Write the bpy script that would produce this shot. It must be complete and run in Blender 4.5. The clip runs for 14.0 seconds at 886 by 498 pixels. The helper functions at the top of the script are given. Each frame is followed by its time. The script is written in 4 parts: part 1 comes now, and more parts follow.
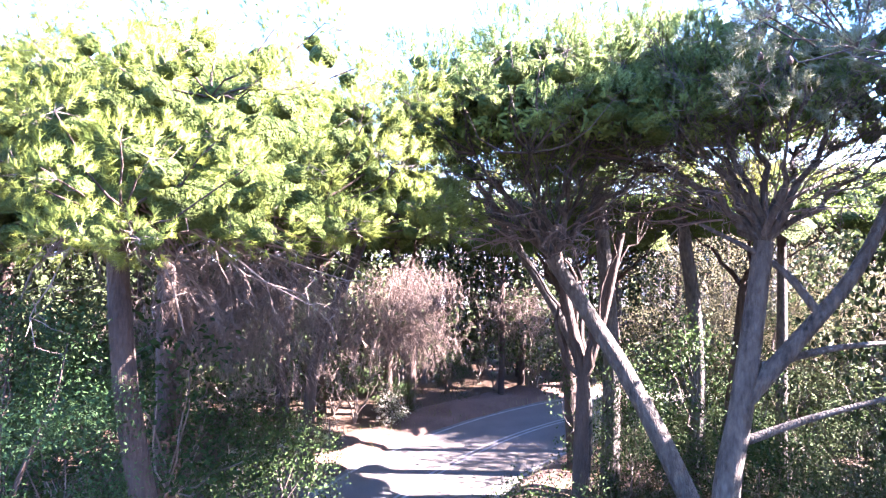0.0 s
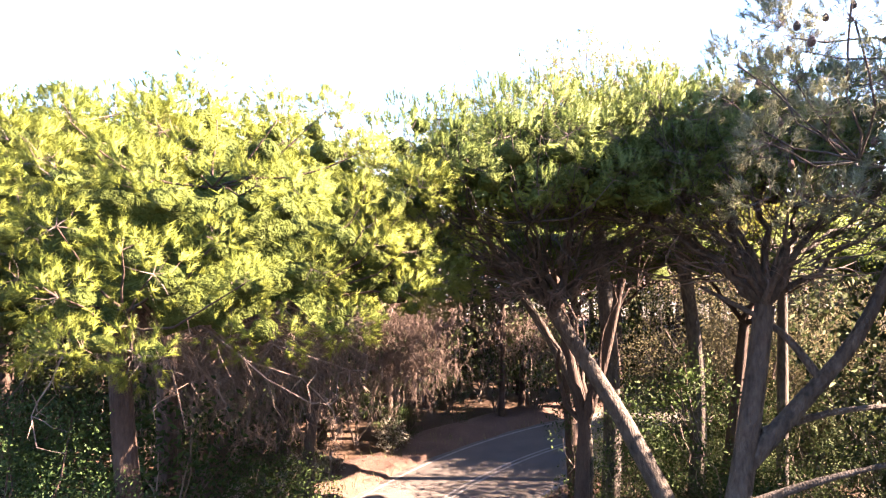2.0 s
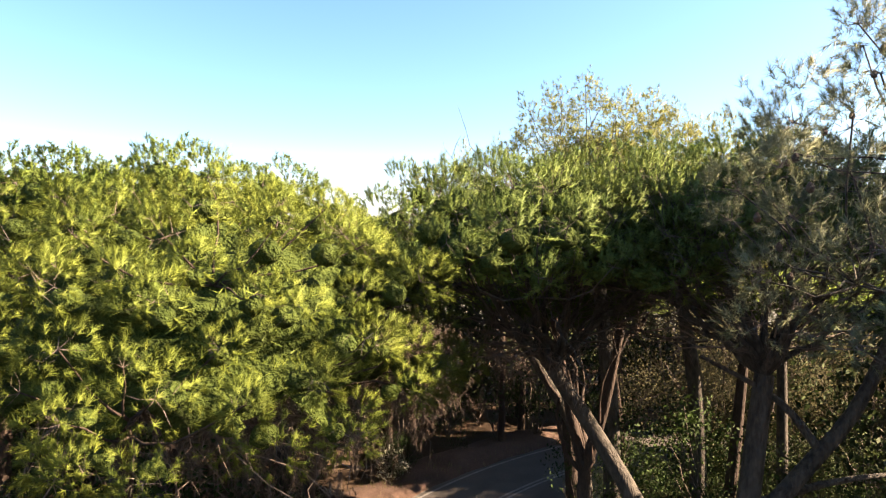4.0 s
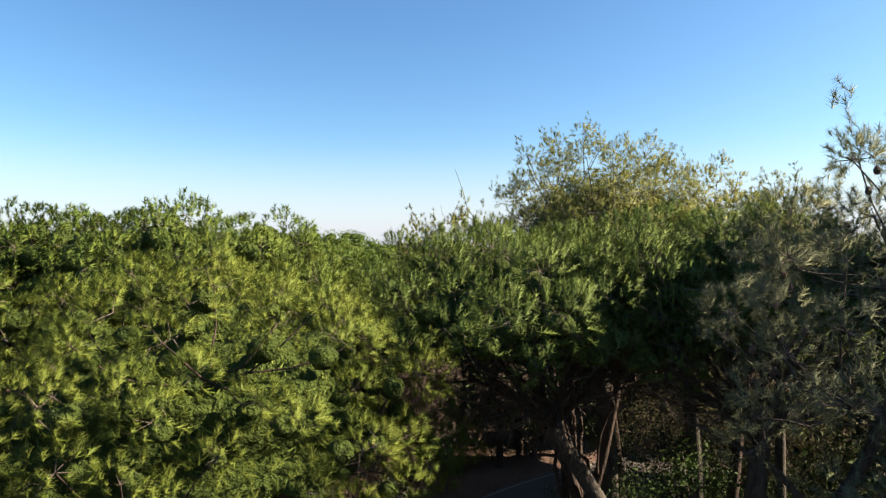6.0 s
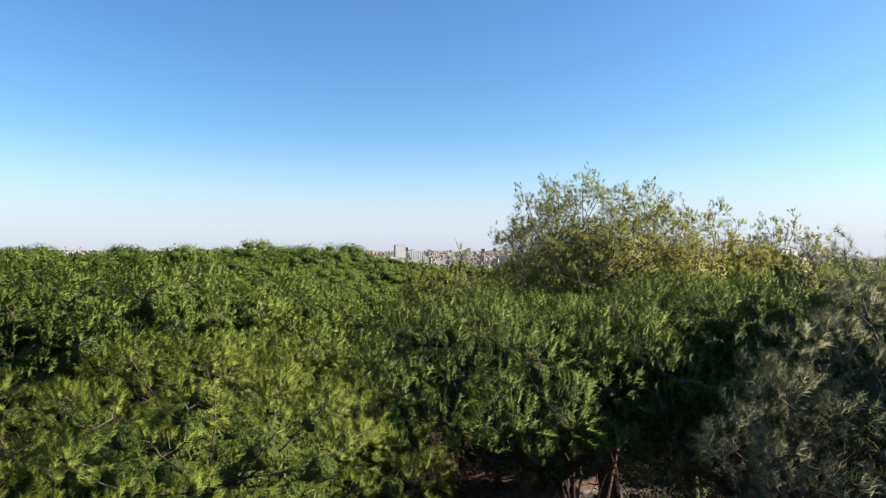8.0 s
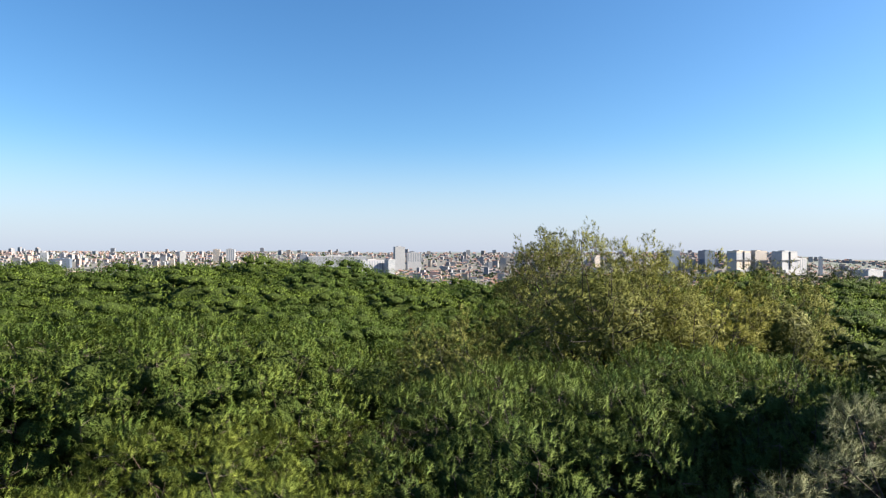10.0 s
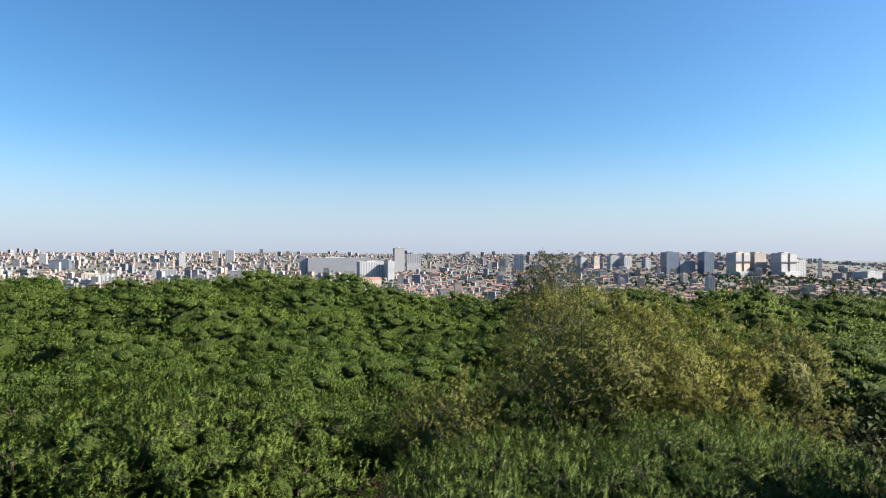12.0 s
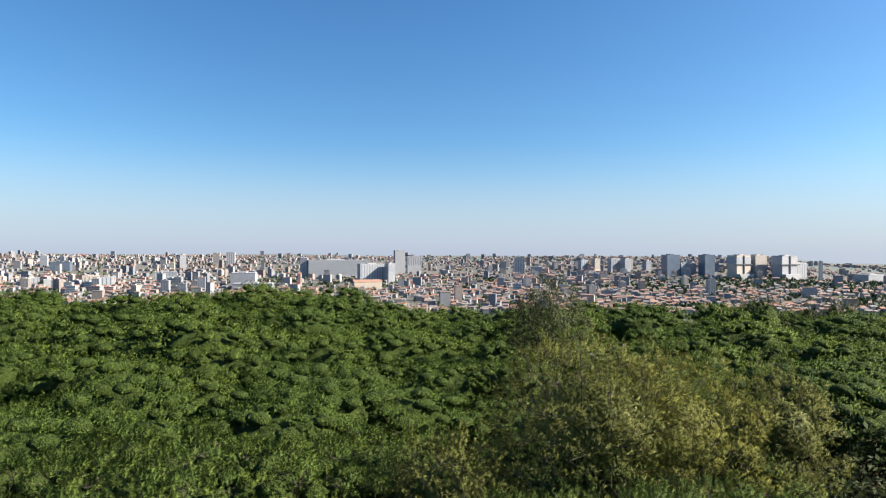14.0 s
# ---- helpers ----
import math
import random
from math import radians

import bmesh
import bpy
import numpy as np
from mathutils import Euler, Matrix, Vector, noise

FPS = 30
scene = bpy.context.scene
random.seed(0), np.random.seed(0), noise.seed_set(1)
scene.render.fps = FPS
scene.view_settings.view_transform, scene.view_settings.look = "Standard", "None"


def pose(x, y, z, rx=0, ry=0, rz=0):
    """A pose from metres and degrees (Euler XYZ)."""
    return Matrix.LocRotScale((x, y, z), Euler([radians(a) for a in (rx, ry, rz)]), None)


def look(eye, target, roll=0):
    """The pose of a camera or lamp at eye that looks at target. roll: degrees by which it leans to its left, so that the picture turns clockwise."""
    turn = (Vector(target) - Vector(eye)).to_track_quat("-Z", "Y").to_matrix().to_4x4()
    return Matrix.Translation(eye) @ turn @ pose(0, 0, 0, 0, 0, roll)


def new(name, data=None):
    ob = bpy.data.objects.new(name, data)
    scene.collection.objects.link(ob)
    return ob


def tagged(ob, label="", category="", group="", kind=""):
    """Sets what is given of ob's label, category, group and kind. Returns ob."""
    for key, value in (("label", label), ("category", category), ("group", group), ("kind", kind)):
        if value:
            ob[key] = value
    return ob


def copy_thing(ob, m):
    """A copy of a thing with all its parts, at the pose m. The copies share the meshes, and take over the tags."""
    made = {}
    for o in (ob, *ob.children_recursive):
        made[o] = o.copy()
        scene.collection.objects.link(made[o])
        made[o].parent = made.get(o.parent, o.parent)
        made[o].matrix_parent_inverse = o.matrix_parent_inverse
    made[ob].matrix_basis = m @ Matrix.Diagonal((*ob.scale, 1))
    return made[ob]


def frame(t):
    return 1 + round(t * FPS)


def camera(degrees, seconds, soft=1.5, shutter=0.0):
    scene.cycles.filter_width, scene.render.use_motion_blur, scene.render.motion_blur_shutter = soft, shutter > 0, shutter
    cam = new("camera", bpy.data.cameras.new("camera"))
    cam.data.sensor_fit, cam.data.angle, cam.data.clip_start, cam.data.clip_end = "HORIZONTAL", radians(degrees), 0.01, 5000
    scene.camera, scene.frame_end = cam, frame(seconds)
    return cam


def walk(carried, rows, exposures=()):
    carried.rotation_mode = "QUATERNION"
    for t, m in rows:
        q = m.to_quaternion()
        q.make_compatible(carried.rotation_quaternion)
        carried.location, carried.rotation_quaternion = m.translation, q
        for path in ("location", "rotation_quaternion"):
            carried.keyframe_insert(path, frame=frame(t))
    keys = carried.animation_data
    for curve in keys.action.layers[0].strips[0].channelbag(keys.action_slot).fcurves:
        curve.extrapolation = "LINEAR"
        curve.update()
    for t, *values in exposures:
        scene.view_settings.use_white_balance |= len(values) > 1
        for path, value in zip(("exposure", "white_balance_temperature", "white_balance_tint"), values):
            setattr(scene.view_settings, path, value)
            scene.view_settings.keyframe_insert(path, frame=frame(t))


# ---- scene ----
# A drone rises beside a park road between umbrella pines until a city shows beyond the woods.
cam = camera(71.6, 14.0, soft=1.2)
PATH = [
    (0.0, (0.030, 0.040, 8.005), (0.023, 2.040, 7.979), 0.02),
    (0.5, (0.030, 0.044, 8.263), (0.023, 2.044, 8.236), -0.02),
    (1.0, (0.029, 0.048, 8.531), (0.022, 2.048, 8.504), -0.06),
    (1.5, (0.027, 0.050, 8.806), (0.020, 2.050, 8.780), -0.08),
    (2.0, (0.016, 0.053, 9.087), (0.009, 2.053, 9.062), -0.10),
    (2.5, (-0.004, 0.053, 9.371), (-0.010, 2.053, 9.347), -0.10),
    (3.0, (-0.010, 0.050, 9.662), (-0.015, 2.050, 9.640), -0.12),
    (5.5, (0.028, 0.036, 11.099), (0.026, 2.036, 11.088), -0.18),
    (6.0, (0.024, 0.030, 11.388), (0.024, 2.030, 11.380), -0.18),
    (6.5, (0.021, 0.028, 11.686), (0.021, 2.028, 11.680), -0.18),
    (7.0, (0.019, 0.028, 11.992), (0.021, 2.028, 11.988), -0.15),
    (7.5, (0.014, 0.027, 12.312), (0.018, 2.027, 12.308), -0.10),
    (8.0, (0.008, 0.024, 12.645), (0.013, 2.024, 12.643), -0.04),
    (10.5, (0.000, -0.024, 14.430), (0.007, 1.976, 14.434), 0.10),
    (11.0, (0.000, -0.025, 14.795), (0.008, 1.975, 14.800), 0.11),
    (11.5, (0.001, -0.026, 15.148), (0.009, 1.974, 15.154), 0.12),
    (12.0, (0.003, -0.025, 15.490), (0.011, 1.975, 15.497), 0.12),
    (12.5, (0.006, -0.026, 15.830), (0.014, 1.974, 15.838), 0.13),
    (13.0, (0.008, -0.030, 16.172), (0.016, 1.970, 16.181), 0.14),
    (13.5, (0.010, -0.041, 16.512), (0.017, 1.959, 16.523), 0.16),
    (14.0, (0.014, -0.055, 16.845), (0.020, 1.945, 16.858), 0.18),
]
EXPOSURES = [(0.0, 5.6, 5950, 42), (1.5, 5.0, 7000, 41), (3.0, 3.6, 9600, 38), (4.2, 2.95, 8500, 22), (5.5, 2.2, 7700, 16), (8.0, 1.87, 7000, 14), (14.0, 1.55, 6500, 12)]
walk(cam, [(t, look(eye, target, roll)) for t, eye, target, roll in PATH], EXPOSURES)

# ---- light: low sun from the right and a clear sky ----
SUN_AZ, SUN_EL = radians(92), radians(32)
SUN_DIR = Vector((math.sin(SUN_AZ) * math.cos(SUN_EL), math.cos(SUN_AZ) * math.cos(SUN_EL), math.sin(SUN_EL)))
world = bpy.data.worlds.new("sky")
scene.world = world
world.use_nodes = True
sky = world.node_tree.nodes.new("ShaderNodeTexSky")
sky.sky_type, sky.sun_disc = "NISHITA", False
sky.sun_elevation, sky.sun_rotation = SUN_EL, SUN_AZ
sky.altitude, sky.air_density, sky.dust_density, sky.ozone_density = 200, 1.0, 1.0, 3.4
deep = world.node_tree.nodes.new("ShaderNodeHueSaturation")
deep.inputs["Saturation"].default_value = 1.2
world.node_tree.links.new(sky.outputs[0], deep.inputs["Color"])
cool = world.node_tree.nodes.new("ShaderNodeMix")
cool.data_type, cool.blend_type = "RGBA", "MULTIPLY"
cool.inputs[0].default_value, cool.inputs[7].default_value = 1.0, (0.82, 1.0, 1.05, 1)
world.node_tree.links.new(deep.outputs[0], cool.inputs[6])
# pale lavender haze along the horizon
coord, split, rise = (world.node_tree.nodes.new(k) for k in ("ShaderNodeTexCoord", "ShaderNodeSeparateXYZ", "ShaderNodeMapRange"))
haze = world.node_tree.nodes.new("ShaderNodeMix")
haze.data_type = "RGBA"
haze.inputs[7].default_value = (3.5, 4.0, 5.1, 1)
rise.interpolation_type = "SMOOTHERSTEP"
rise.inputs[1].default_value, rise.inputs[2].default_value, rise.inputs[3].default_value, rise.inputs[4].default_value = -0.02, 0.20, 0.75, 0.0
world.node_tree.links.new(coord.outputs["Generated"], split.inputs[0])
world.node_tree.links.new(split.outputs["Z"], rise.inputs[0])
world.node_tree.links.new(rise.outputs[0], haze.inputs[0])
world.node_tree.links.new(cool.outputs[2], haze.inputs[6])
world.node_tree.links.new(haze.outputs[2], world.node_tree.nodes["Background"].inputs[0])
world.node_tree.nodes["Background"].inputs[1].default_value = 0.055
sun_data = bpy.data.lights.new("sun", "SUN")
sun_data.energy, sun_data.angle, sun_data.color = 5.0, radians(0.53), (1.0, 0.9, 0.74)
sun = new("sun", sun_data)
sun.matrix_world = look(SUN_DIR * 100, (0, 0, 0))


# ---- materials ----
def material(name, low, high, scale=3.0, rough=0.8, bump=0.0, bump_scale=20.0, translucent=0.0, spec=0.3, stretch=(1, 1, 1), island=0.0, per_object=0.0, fine=None):
    """Two-scale noise between two colours, relief, and for leaves light that shines through."""
    m = bpy.data.materials.new(name)
    m.use_nodes = True
    t = m.node_tree
    n, ln = t.nodes, t.links
    bsdf, out = n["Principled BSDF"], n["Material Output"]
    geo = n.new("ShaderNodeNewGeometry")
    mp = n.new("ShaderNodeMapping")
    mp.inputs["Scale"].default_value = stretch
    ln.new(geo.outputs["Position"], mp.inputs[0])
    big = n.new("ShaderNodeTexNoise")
    big.inputs["Scale"].default_value, big.inputs["Detail"].default_value = scale, 4
    ln.new(mp.outputs[0], big.inputs["Vector"])
    small = n.new("ShaderNodeTexNoise")
    small.inputs["Scale"].default_value, small.inputs["Detail"].default_value = fine or scale * 9, 3
    ln.new(mp.outputs[0], small.inputs["Vector"])
    mix = n.new("ShaderNodeMath")
    mix.operation = "MULTIPLY_ADD"
    mix.inputs[1].default_value = 0.5
    ln.new(small.outputs["Fac"], mix.inputs[0])
    half = n.new("ShaderNodeMath")
    half.operation = "MULTIPLY"
    half.inputs[1].default_value = 0.5
    ln.new(big.outputs["Fac"], half.inputs[0])
    ln.new(half.outputs[0], mix.inputs[2])
    fac = mix.outputs[0]
    for amount, source in ((island, geo.outputs["Random Per Island"]), (per_object, None)):
        if amount:
            if source is None:
                source = n.new("ShaderNodeObjectInfo").outputs["Random"]
            c = n.new("ShaderNodeMath")
            c.operation = "MULTIPLY_ADD"
            c.inputs[1].default_value, c.inputs[2].default_value = amount, -amount / 2
            ln.new(source, c.inputs[0])
            s = n.new("ShaderNodeMath")
            ln.new(fac, s.inputs[0])
            ln.new(c.outputs[0], s.inputs[1])
            fac = s.outputs[0]
    ramp = n.new("ShaderNodeValToRGB")
    ramp.color_ramp.elements[0].position, ramp.color_ramp.elements[1].position = 0.3, 0.7
    ramp.color_ramp.elements[0].color, ramp.color_ramp.elements[1].color = (*low, 1), (*high, 1)
    ln.new(fac, ramp.inputs[0])
    ln.new(ramp.outputs[0], bsdf.inputs["Base Color"])
    bsdf.inputs["Roughness"].default_value = rough
    bsdf.inputs["Specular IOR Level"].default_value = spec
    if bump:
        relief = n.new("ShaderNodeTexNoise")
        relief.inputs["Scale"].default_value, relief.inputs["Detail"].default_value = bump_scale, 5
        ln.new(mp.outputs[0], relief.inputs["Vector"])
        b = n.new("ShaderNodeBump")
        b.inputs["Strength"].default_value, b.inputs["Distance"].default_value = bump, 0.05
        ln.new(relief.outputs["Fac"], b.inputs["Height"])
        ln.new(b.outputs[0], bsdf.inputs["Normal"])
    if translucent:
        tr = n.new("ShaderNodeBsdfTranslucent")
        ln.new(ramp.outputs[0], tr.inputs[0])
        ms = n.new("ShaderNodeMixShader")
        ms.inputs[0].default_value = translucent
        ln.new(bsdf.outputs[0], ms.inputs[1])
        ln.new(tr.outputs[0], ms.inputs[2])
        ln.new(ms.outputs[0], out.inputs[0])
    return m


M_NEEDLE = material("pine_needles", (0.044, 0.082, 0.016), (0.138, 0.170, 0.030), 1.3, 0.6, spec=0.12, translucent=0.18, island=0.08, per_object=0.2, fine=7)
M_NEEDLE_FAR = material("pine_needles_wood", (0.036, 0.072, 0.014), (0.118, 0.172, 0.028), 0.5, 0.6, spec=0.12, translucent=0.15, island=0.08, per_object=0.3, fine=5)
M_NEEDLE_DEEP = material("deep_green_needles", (0.038, 0.078, 0.020), (0.128, 0.172, 0.040), 1.3, 0.6, spec=0.12, translucent=0.16, island=0.08, per_object=0.15, fine=7)
M_DARKPINE = material("dark_pine_needles", (0.026, 0.038, 0.016), (0.085, 0.100, 0.040), 0.9, 0.6, spec=0.12, translucent=0.15, island=0.15, fine=6)
# inner crown bodies: coloured darker than the needles, standing in for crown shade
M_SHADE_MASS = material("inner_needles", (0.022, 0.040, 0.010), (0.063, 0.089, 0.020), 5, 0.85, 1.0, 16, spec=0.08, fine=34)
M_ALEPPO = material("aleppo_needles", (0.064, 0.080, 0.016), (0.190, 0.190, 0.036), 0.7, 0.6, spec=0.12, translucent=0.2, island=0.3, fine=6)
M_OLIVE = material("olive_needles", (0.058, 0.076, 0.020), (0.172, 0.180, 0.046), 0.9, 0.6, spec=0.12, translucent=0.2, island=0.3, fine=7)
M_GREYNEEDLE = material("grey_green_needles", (0.058, 0.080, 0.046), (0.185, 0.200, 0.115), 1.5, 0.6, spec=0.12, translucent=0.2, island=0.3, fine=8)
M_DEAD = material("dead_needles", (0.051, 0.038, 0.030), (0.132, 0.099, 0.080), 1.2, 0.85, translucent=0.15, island=0.4, fine=9)
M_BARK = material("pine_bark", (0.017, 0.011, 0.009), (0.060, 0.042, 0.032), 4, 0.9, 0.9, 26, stretch=(1, 1, 0.25))
M_GREYBARK = material("grey_bark", (0.013, 0.012, 0.010), (0.088, 0.078, 0.066), 5, 0.9, 1.0, 30, stretch=(1, 1, 0.35), fine=16)
M_TWIG = material("bare_twigs", (0.049, 0.037, 0.030), (0.131, 0.106, 0.090), 3, 0.85, island=0.3)
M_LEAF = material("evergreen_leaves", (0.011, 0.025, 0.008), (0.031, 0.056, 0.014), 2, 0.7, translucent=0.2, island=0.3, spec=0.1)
M_OAK = material("glossy_oak_leaves", (0.014, 0.040, 0.013), (0.042, 0.085, 0.026), 2, 0.6, translucent=0.25, island=0.4, spec=0.15)
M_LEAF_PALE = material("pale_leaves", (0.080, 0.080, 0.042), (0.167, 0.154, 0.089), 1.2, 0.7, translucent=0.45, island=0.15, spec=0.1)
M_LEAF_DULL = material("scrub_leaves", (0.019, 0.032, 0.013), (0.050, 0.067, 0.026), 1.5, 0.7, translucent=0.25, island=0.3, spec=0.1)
M_SILVER = material("silvery_leaves", (0.140, 0.140, 0.105), (0.294, 0.287, 0.238), 3, 0.6, translucent=0.2, island=0.5)
M_GRASS = material("dry_grass", (0.053, 0.063, 0.019), (0.158, 0.152, 0.063), 1.0, 0.8, translucent=0.3, island=0.5)
M_CONE = material("pine_cone_scales", (0.035, 0.022, 0.015), (0.10, 0.065, 0.045), 8, 0.8, 0.8, 60)
M_ASPHALT = material("worn_asphalt", (0.057, 0.052, 0.047), (0.102, 0.093, 0.083), 0.8, 0.9, 0.35, 160, fine=40)
M_LINE = material("worn_road_paint", (0.109, 0.106, 0.104), (0.223, 0.218, 0.208), 3, 0.8, 0.1, 90, fine=30)
M_GROUND = material("forest_floor", (0.033, 0.020, 0.012), (0.079, 0.050, 0.031), 0.6, 0.95, 0.6, 18, fine=11)
M_LITTER = material("needle_litter", (0.043, 0.025, 0.018), (0.109, 0.068, 0.052), 0.9, 0.95, 0.7, 22, fine=13)


M_SHADE_MASS.node_tree.nodes["Bump"].inputs["Distance"].default_value = 0.2


# ---- mesh building ----


class Geo:
    """Collects triangles and quads and makes one mesh of them."""

    def __init__(self):
        self.v, self.t, self.q, self.n, self.soft = [], [], [], 0, []

    def add(self, v, tris=None, quads=None):
        v = np.asarray(v, dtype=np.float32).reshape(-1, 3)
        if tris is not None:
            self.t.append(np.asarray(tris, dtype=np.int32).reshape(-1, 3) + self.n)
        if quads is not None:
            self.q.append(np.asarray(quads, dtype=np.int32).reshape(-1, 4) + self.n)
        self.v.append(v)
        self.soft.append(np.zeros((len(v), 3), np.float32))
        self.n += len(v)
        return self

    def soup(self, v, facing=None):
        """Loose triangles: an array of n x 3 x 3, and the way each one faces on the rounded mass of leaves."""
        v = np.asarray(v, dtype=np.float32).reshape(-1, 3, 3)
        if facing is not None:
            g = np.cross(v[:, 1] - v[:, 0], v[:, 2] - v[:, 0])
            back = (g * facing).sum(1) < 0
            v[back] = v[back][:, ::-1]
        self.add(v, np.arange(len(v) * 3).reshape(-1, 3))
        if facing is not None:
            self.soft[-1] = np.repeat(facing, 3, axis=0).astype(np.float32)
        return self

    def box(self, x0, y0, z0, x1, y1, z1):
        v = [(x, y, z) for z in (z0, z1) for y in (y0, y1) for x in (x0, x1)]
        return self.add(v, quads=[(0, 2, 3, 1), (4, 5, 7, 6), (0, 1, 5, 4), (2, 6, 7, 3), (0, 4, 6, 2), (1, 3, 7, 5)])

    def mesh(self, name, mat, smooth=False):
        v = np.concatenate(self.v)
        t = np.concatenate(self.t) if self.t else np.zeros((0, 3), np.int32)
        q = np.concatenate(self.q) if self.q else np.zeros((0, 4), np.int32)
        me = bpy.data.meshes.new(name)
        me.vertices.add(len(v))
        me.vertices.foreach_set("co", v.ravel())
        loops = np.concatenate([t.ravel(), q.ravel()])
        me.loops.add(len(loops))
        me.loops.foreach_set("vertex_index", loops)
        me.polygons.add(len(t) + len(q))
        me.polygons.foreach_set("loop_start", np.concatenate([np.arange(len(t)) * 3, len(t) * 3 + np.arange(len(q)) * 4]).astype(np.int32))
        me.polygons.foreach_set("use_smooth", np.full(len(t) + len(q), smooth, dtype=bool))
        me.update(calc_edges=True)
        soft = np.concatenate(self.soft) if self.soft else np.zeros((0, 3))
        if len(soft) == len(v) and np.abs(soft).any():
            me.normals_split_custom_set_from_vertices(soft)
        me.materials.append(mat)
        return me


def part(name, geo, mat, parent=None, label="", smooth=False):
    ob = new(name, geo if isinstance(geo, bpy.types.Mesh) else geo.mesh(name, mat, smooth))
    if parent is not None:
        ob.parent = parent
    if label:
        tagged(ob, label)
    return ob


def thing(name, label, category, group="", kind="", at=(0, 0, 0)):
    ob = new(name)
    ob.location = at
    ob.empty_display_size = 0.2
    return tagged(ob, label, category, group, kind)


def tube(geo, pts, radii, sides=6):
    """A tapered tube along a line of points."""
    p = np.asarray(pts, dtype=float)
    n = len(p)
    tan = np.gradient(p, axis=0)
    tan /= np.linalg.norm(tan, axis=1)[:, None] + 1e-9
    ref = np.array([0.0, 0.0, 1.0]) if abs(tan[0, 2]) < 0.9 else np.array([1.0, 0.0, 0.0])
    a = np.cross(tan, ref)
    a /= np.linalg.norm(a, axis=1)[:, None] + 1e-9
    b = np.cross(tan, a)
    ang = np.arange(sides) * 2 * np.pi / sides
    r = np.asarray(radii, dtype=float)[:, None, None]
    ring = p[:, None] + r * (np.cos(ang)[None, :, None] * a[:, None] + np.sin(ang)[None, :, None] * b[:, None])
    i, j = np.meshgrid(np.arange(n - 1), np.arange(sides), indexing="ij")
    k = (j + 1) % sides
    quads = np.stack([i * sides + j, i * sides + k, (i + 1) * sides + k, (i + 1) * sides + j], -1).reshape(-1, 4)
    geo.add(ring.reshape(-1, 3), quads=quads)


def bend(a, b, r, sag=0.0, wobble=0.08, n=7):
    """A crooked line from a to b."""
    a, b = np.asarray(a, float), np.asarray(b, float)
    t = np.linspace(0, 1, n)[:, None]
    d = np.linalg.norm(b - a)
    off = np.cumsum(r.normal(0, wobble * d / n ** 0.5, (n, 3)), axis=0)
    off -= off[0] + t * (off[-1] - off[0])
    p = a + (b - a) * t + off
    p[:, 2] += sag * d * np.sin(np.pi * t[:, 0])
    return p


def smooth_line(pts, n):
    """Points evenly along a soft curve through the given ones."""
    p = np.asarray(pts, float)
    t = np.linspace(0, len(p) - 1, n)
    i = np.minimum(t.astype(int), len(p) - 2)
    f = (t - i)[:, None]
    q = np.vstack([2 * p[0] - p[1], p, 2 * p[-1] - p[-2]])
    a, b, c, d = q[i], q[i + 1], q[i + 2], q[i + 3]
    return 0.5 * (2 * b + (c - a) * f + (2 * a - 5 * b + 4 * c - d) * f ** 2 + (3 * b - a - 3 * c + d) * f ** 3)


def shoot(n, length, needle, width, r, spread=(20, 60)):
    """One upright brush of n thin needles round an axis, as loose triangles."""
    base = np.zeros((n, 3))
    base[:, 2] = r.uniform(0.0, 1, n) ** 0.75 * length
    ang, tilt = r.uniform(0, 2 * np.pi, n), np.radians(r.uniform(*spread, n))
    d = np.stack([np.sin(tilt) * np.cos(ang), np.sin(tilt) * np.sin(ang), np.cos(tilt)], -1)
    side = np.cross(d, (0.0, 0.0, 1.0)) * 1.2 + np.cross(d, r.normal(size=(n, 3))) * 0.7
    side /= np.linalg.norm(side, axis=1)[:, None]
    tip = base + d * (needle * r.uniform(0.75, 1.15, n))[:, None]
    return np.stack([base - side * width / 2, base + side * width / 2, tip], 1)


def place(templates, pos, dirs, size, r, facing=None, brush=0.65):
    """The templates' triangles set at each place, along each direction, and how each faces."""
    d = dirs / (np.linalg.norm(dirs, axis=1)[:, None] + 1e-9)
    a = np.cross(d, r.normal(size=d.shape))
    a /= np.linalg.norm(a, axis=1)[:, None] + 1e-9
    b = np.cross(d, a)
    which = r.integers(0, len(templates), len(pos))
    out, turned = [], []
    for k, tpl in enumerate(templates):
        s = which == k
        v = tpl.reshape(-1, 3)
        w = v[None, :, 0, None] * a[s][:, None] + v[None, :, 1, None] * b[s][:, None] + v[None, :, 2, None] * d[s][:, None]
        out.append((pos[s][:, None] + w * size[s][:, None, None]).reshape(-1, 3, 3))
        if facing is not None:
            u = tpl[:, 2] * np.array([1, 1, 0.35])
            u /= np.linalg.norm(u, axis=1)[:, None] + 1e-9
            ur = u[None, :, 0, None] * a[s][:, None] + u[None, :, 1, None] * b[s][:, None] + u[None, :, 2, None] * d[s][:, None]
            fc = (facing[s][:, None] * (1 - brush) + ur * brush).reshape(-1, 3)
            turned.append(fc / (np.linalg.norm(fc, axis=1)[:, None] + 1e-9))
    return np.concatenate(out) if facing is None else (np.concatenate(out), np.concatenate(turned))


def sphere_dirs(n, r, low=-1.0):
    z = r.uniform(low, 1, n)
    a = r.uniform(0, 2 * np.pi, n)
    s = np.sqrt(np.maximum(0, 1 - z * z))
    return np.stack([s * np.cos(a), s * np.sin(a), z], -1)


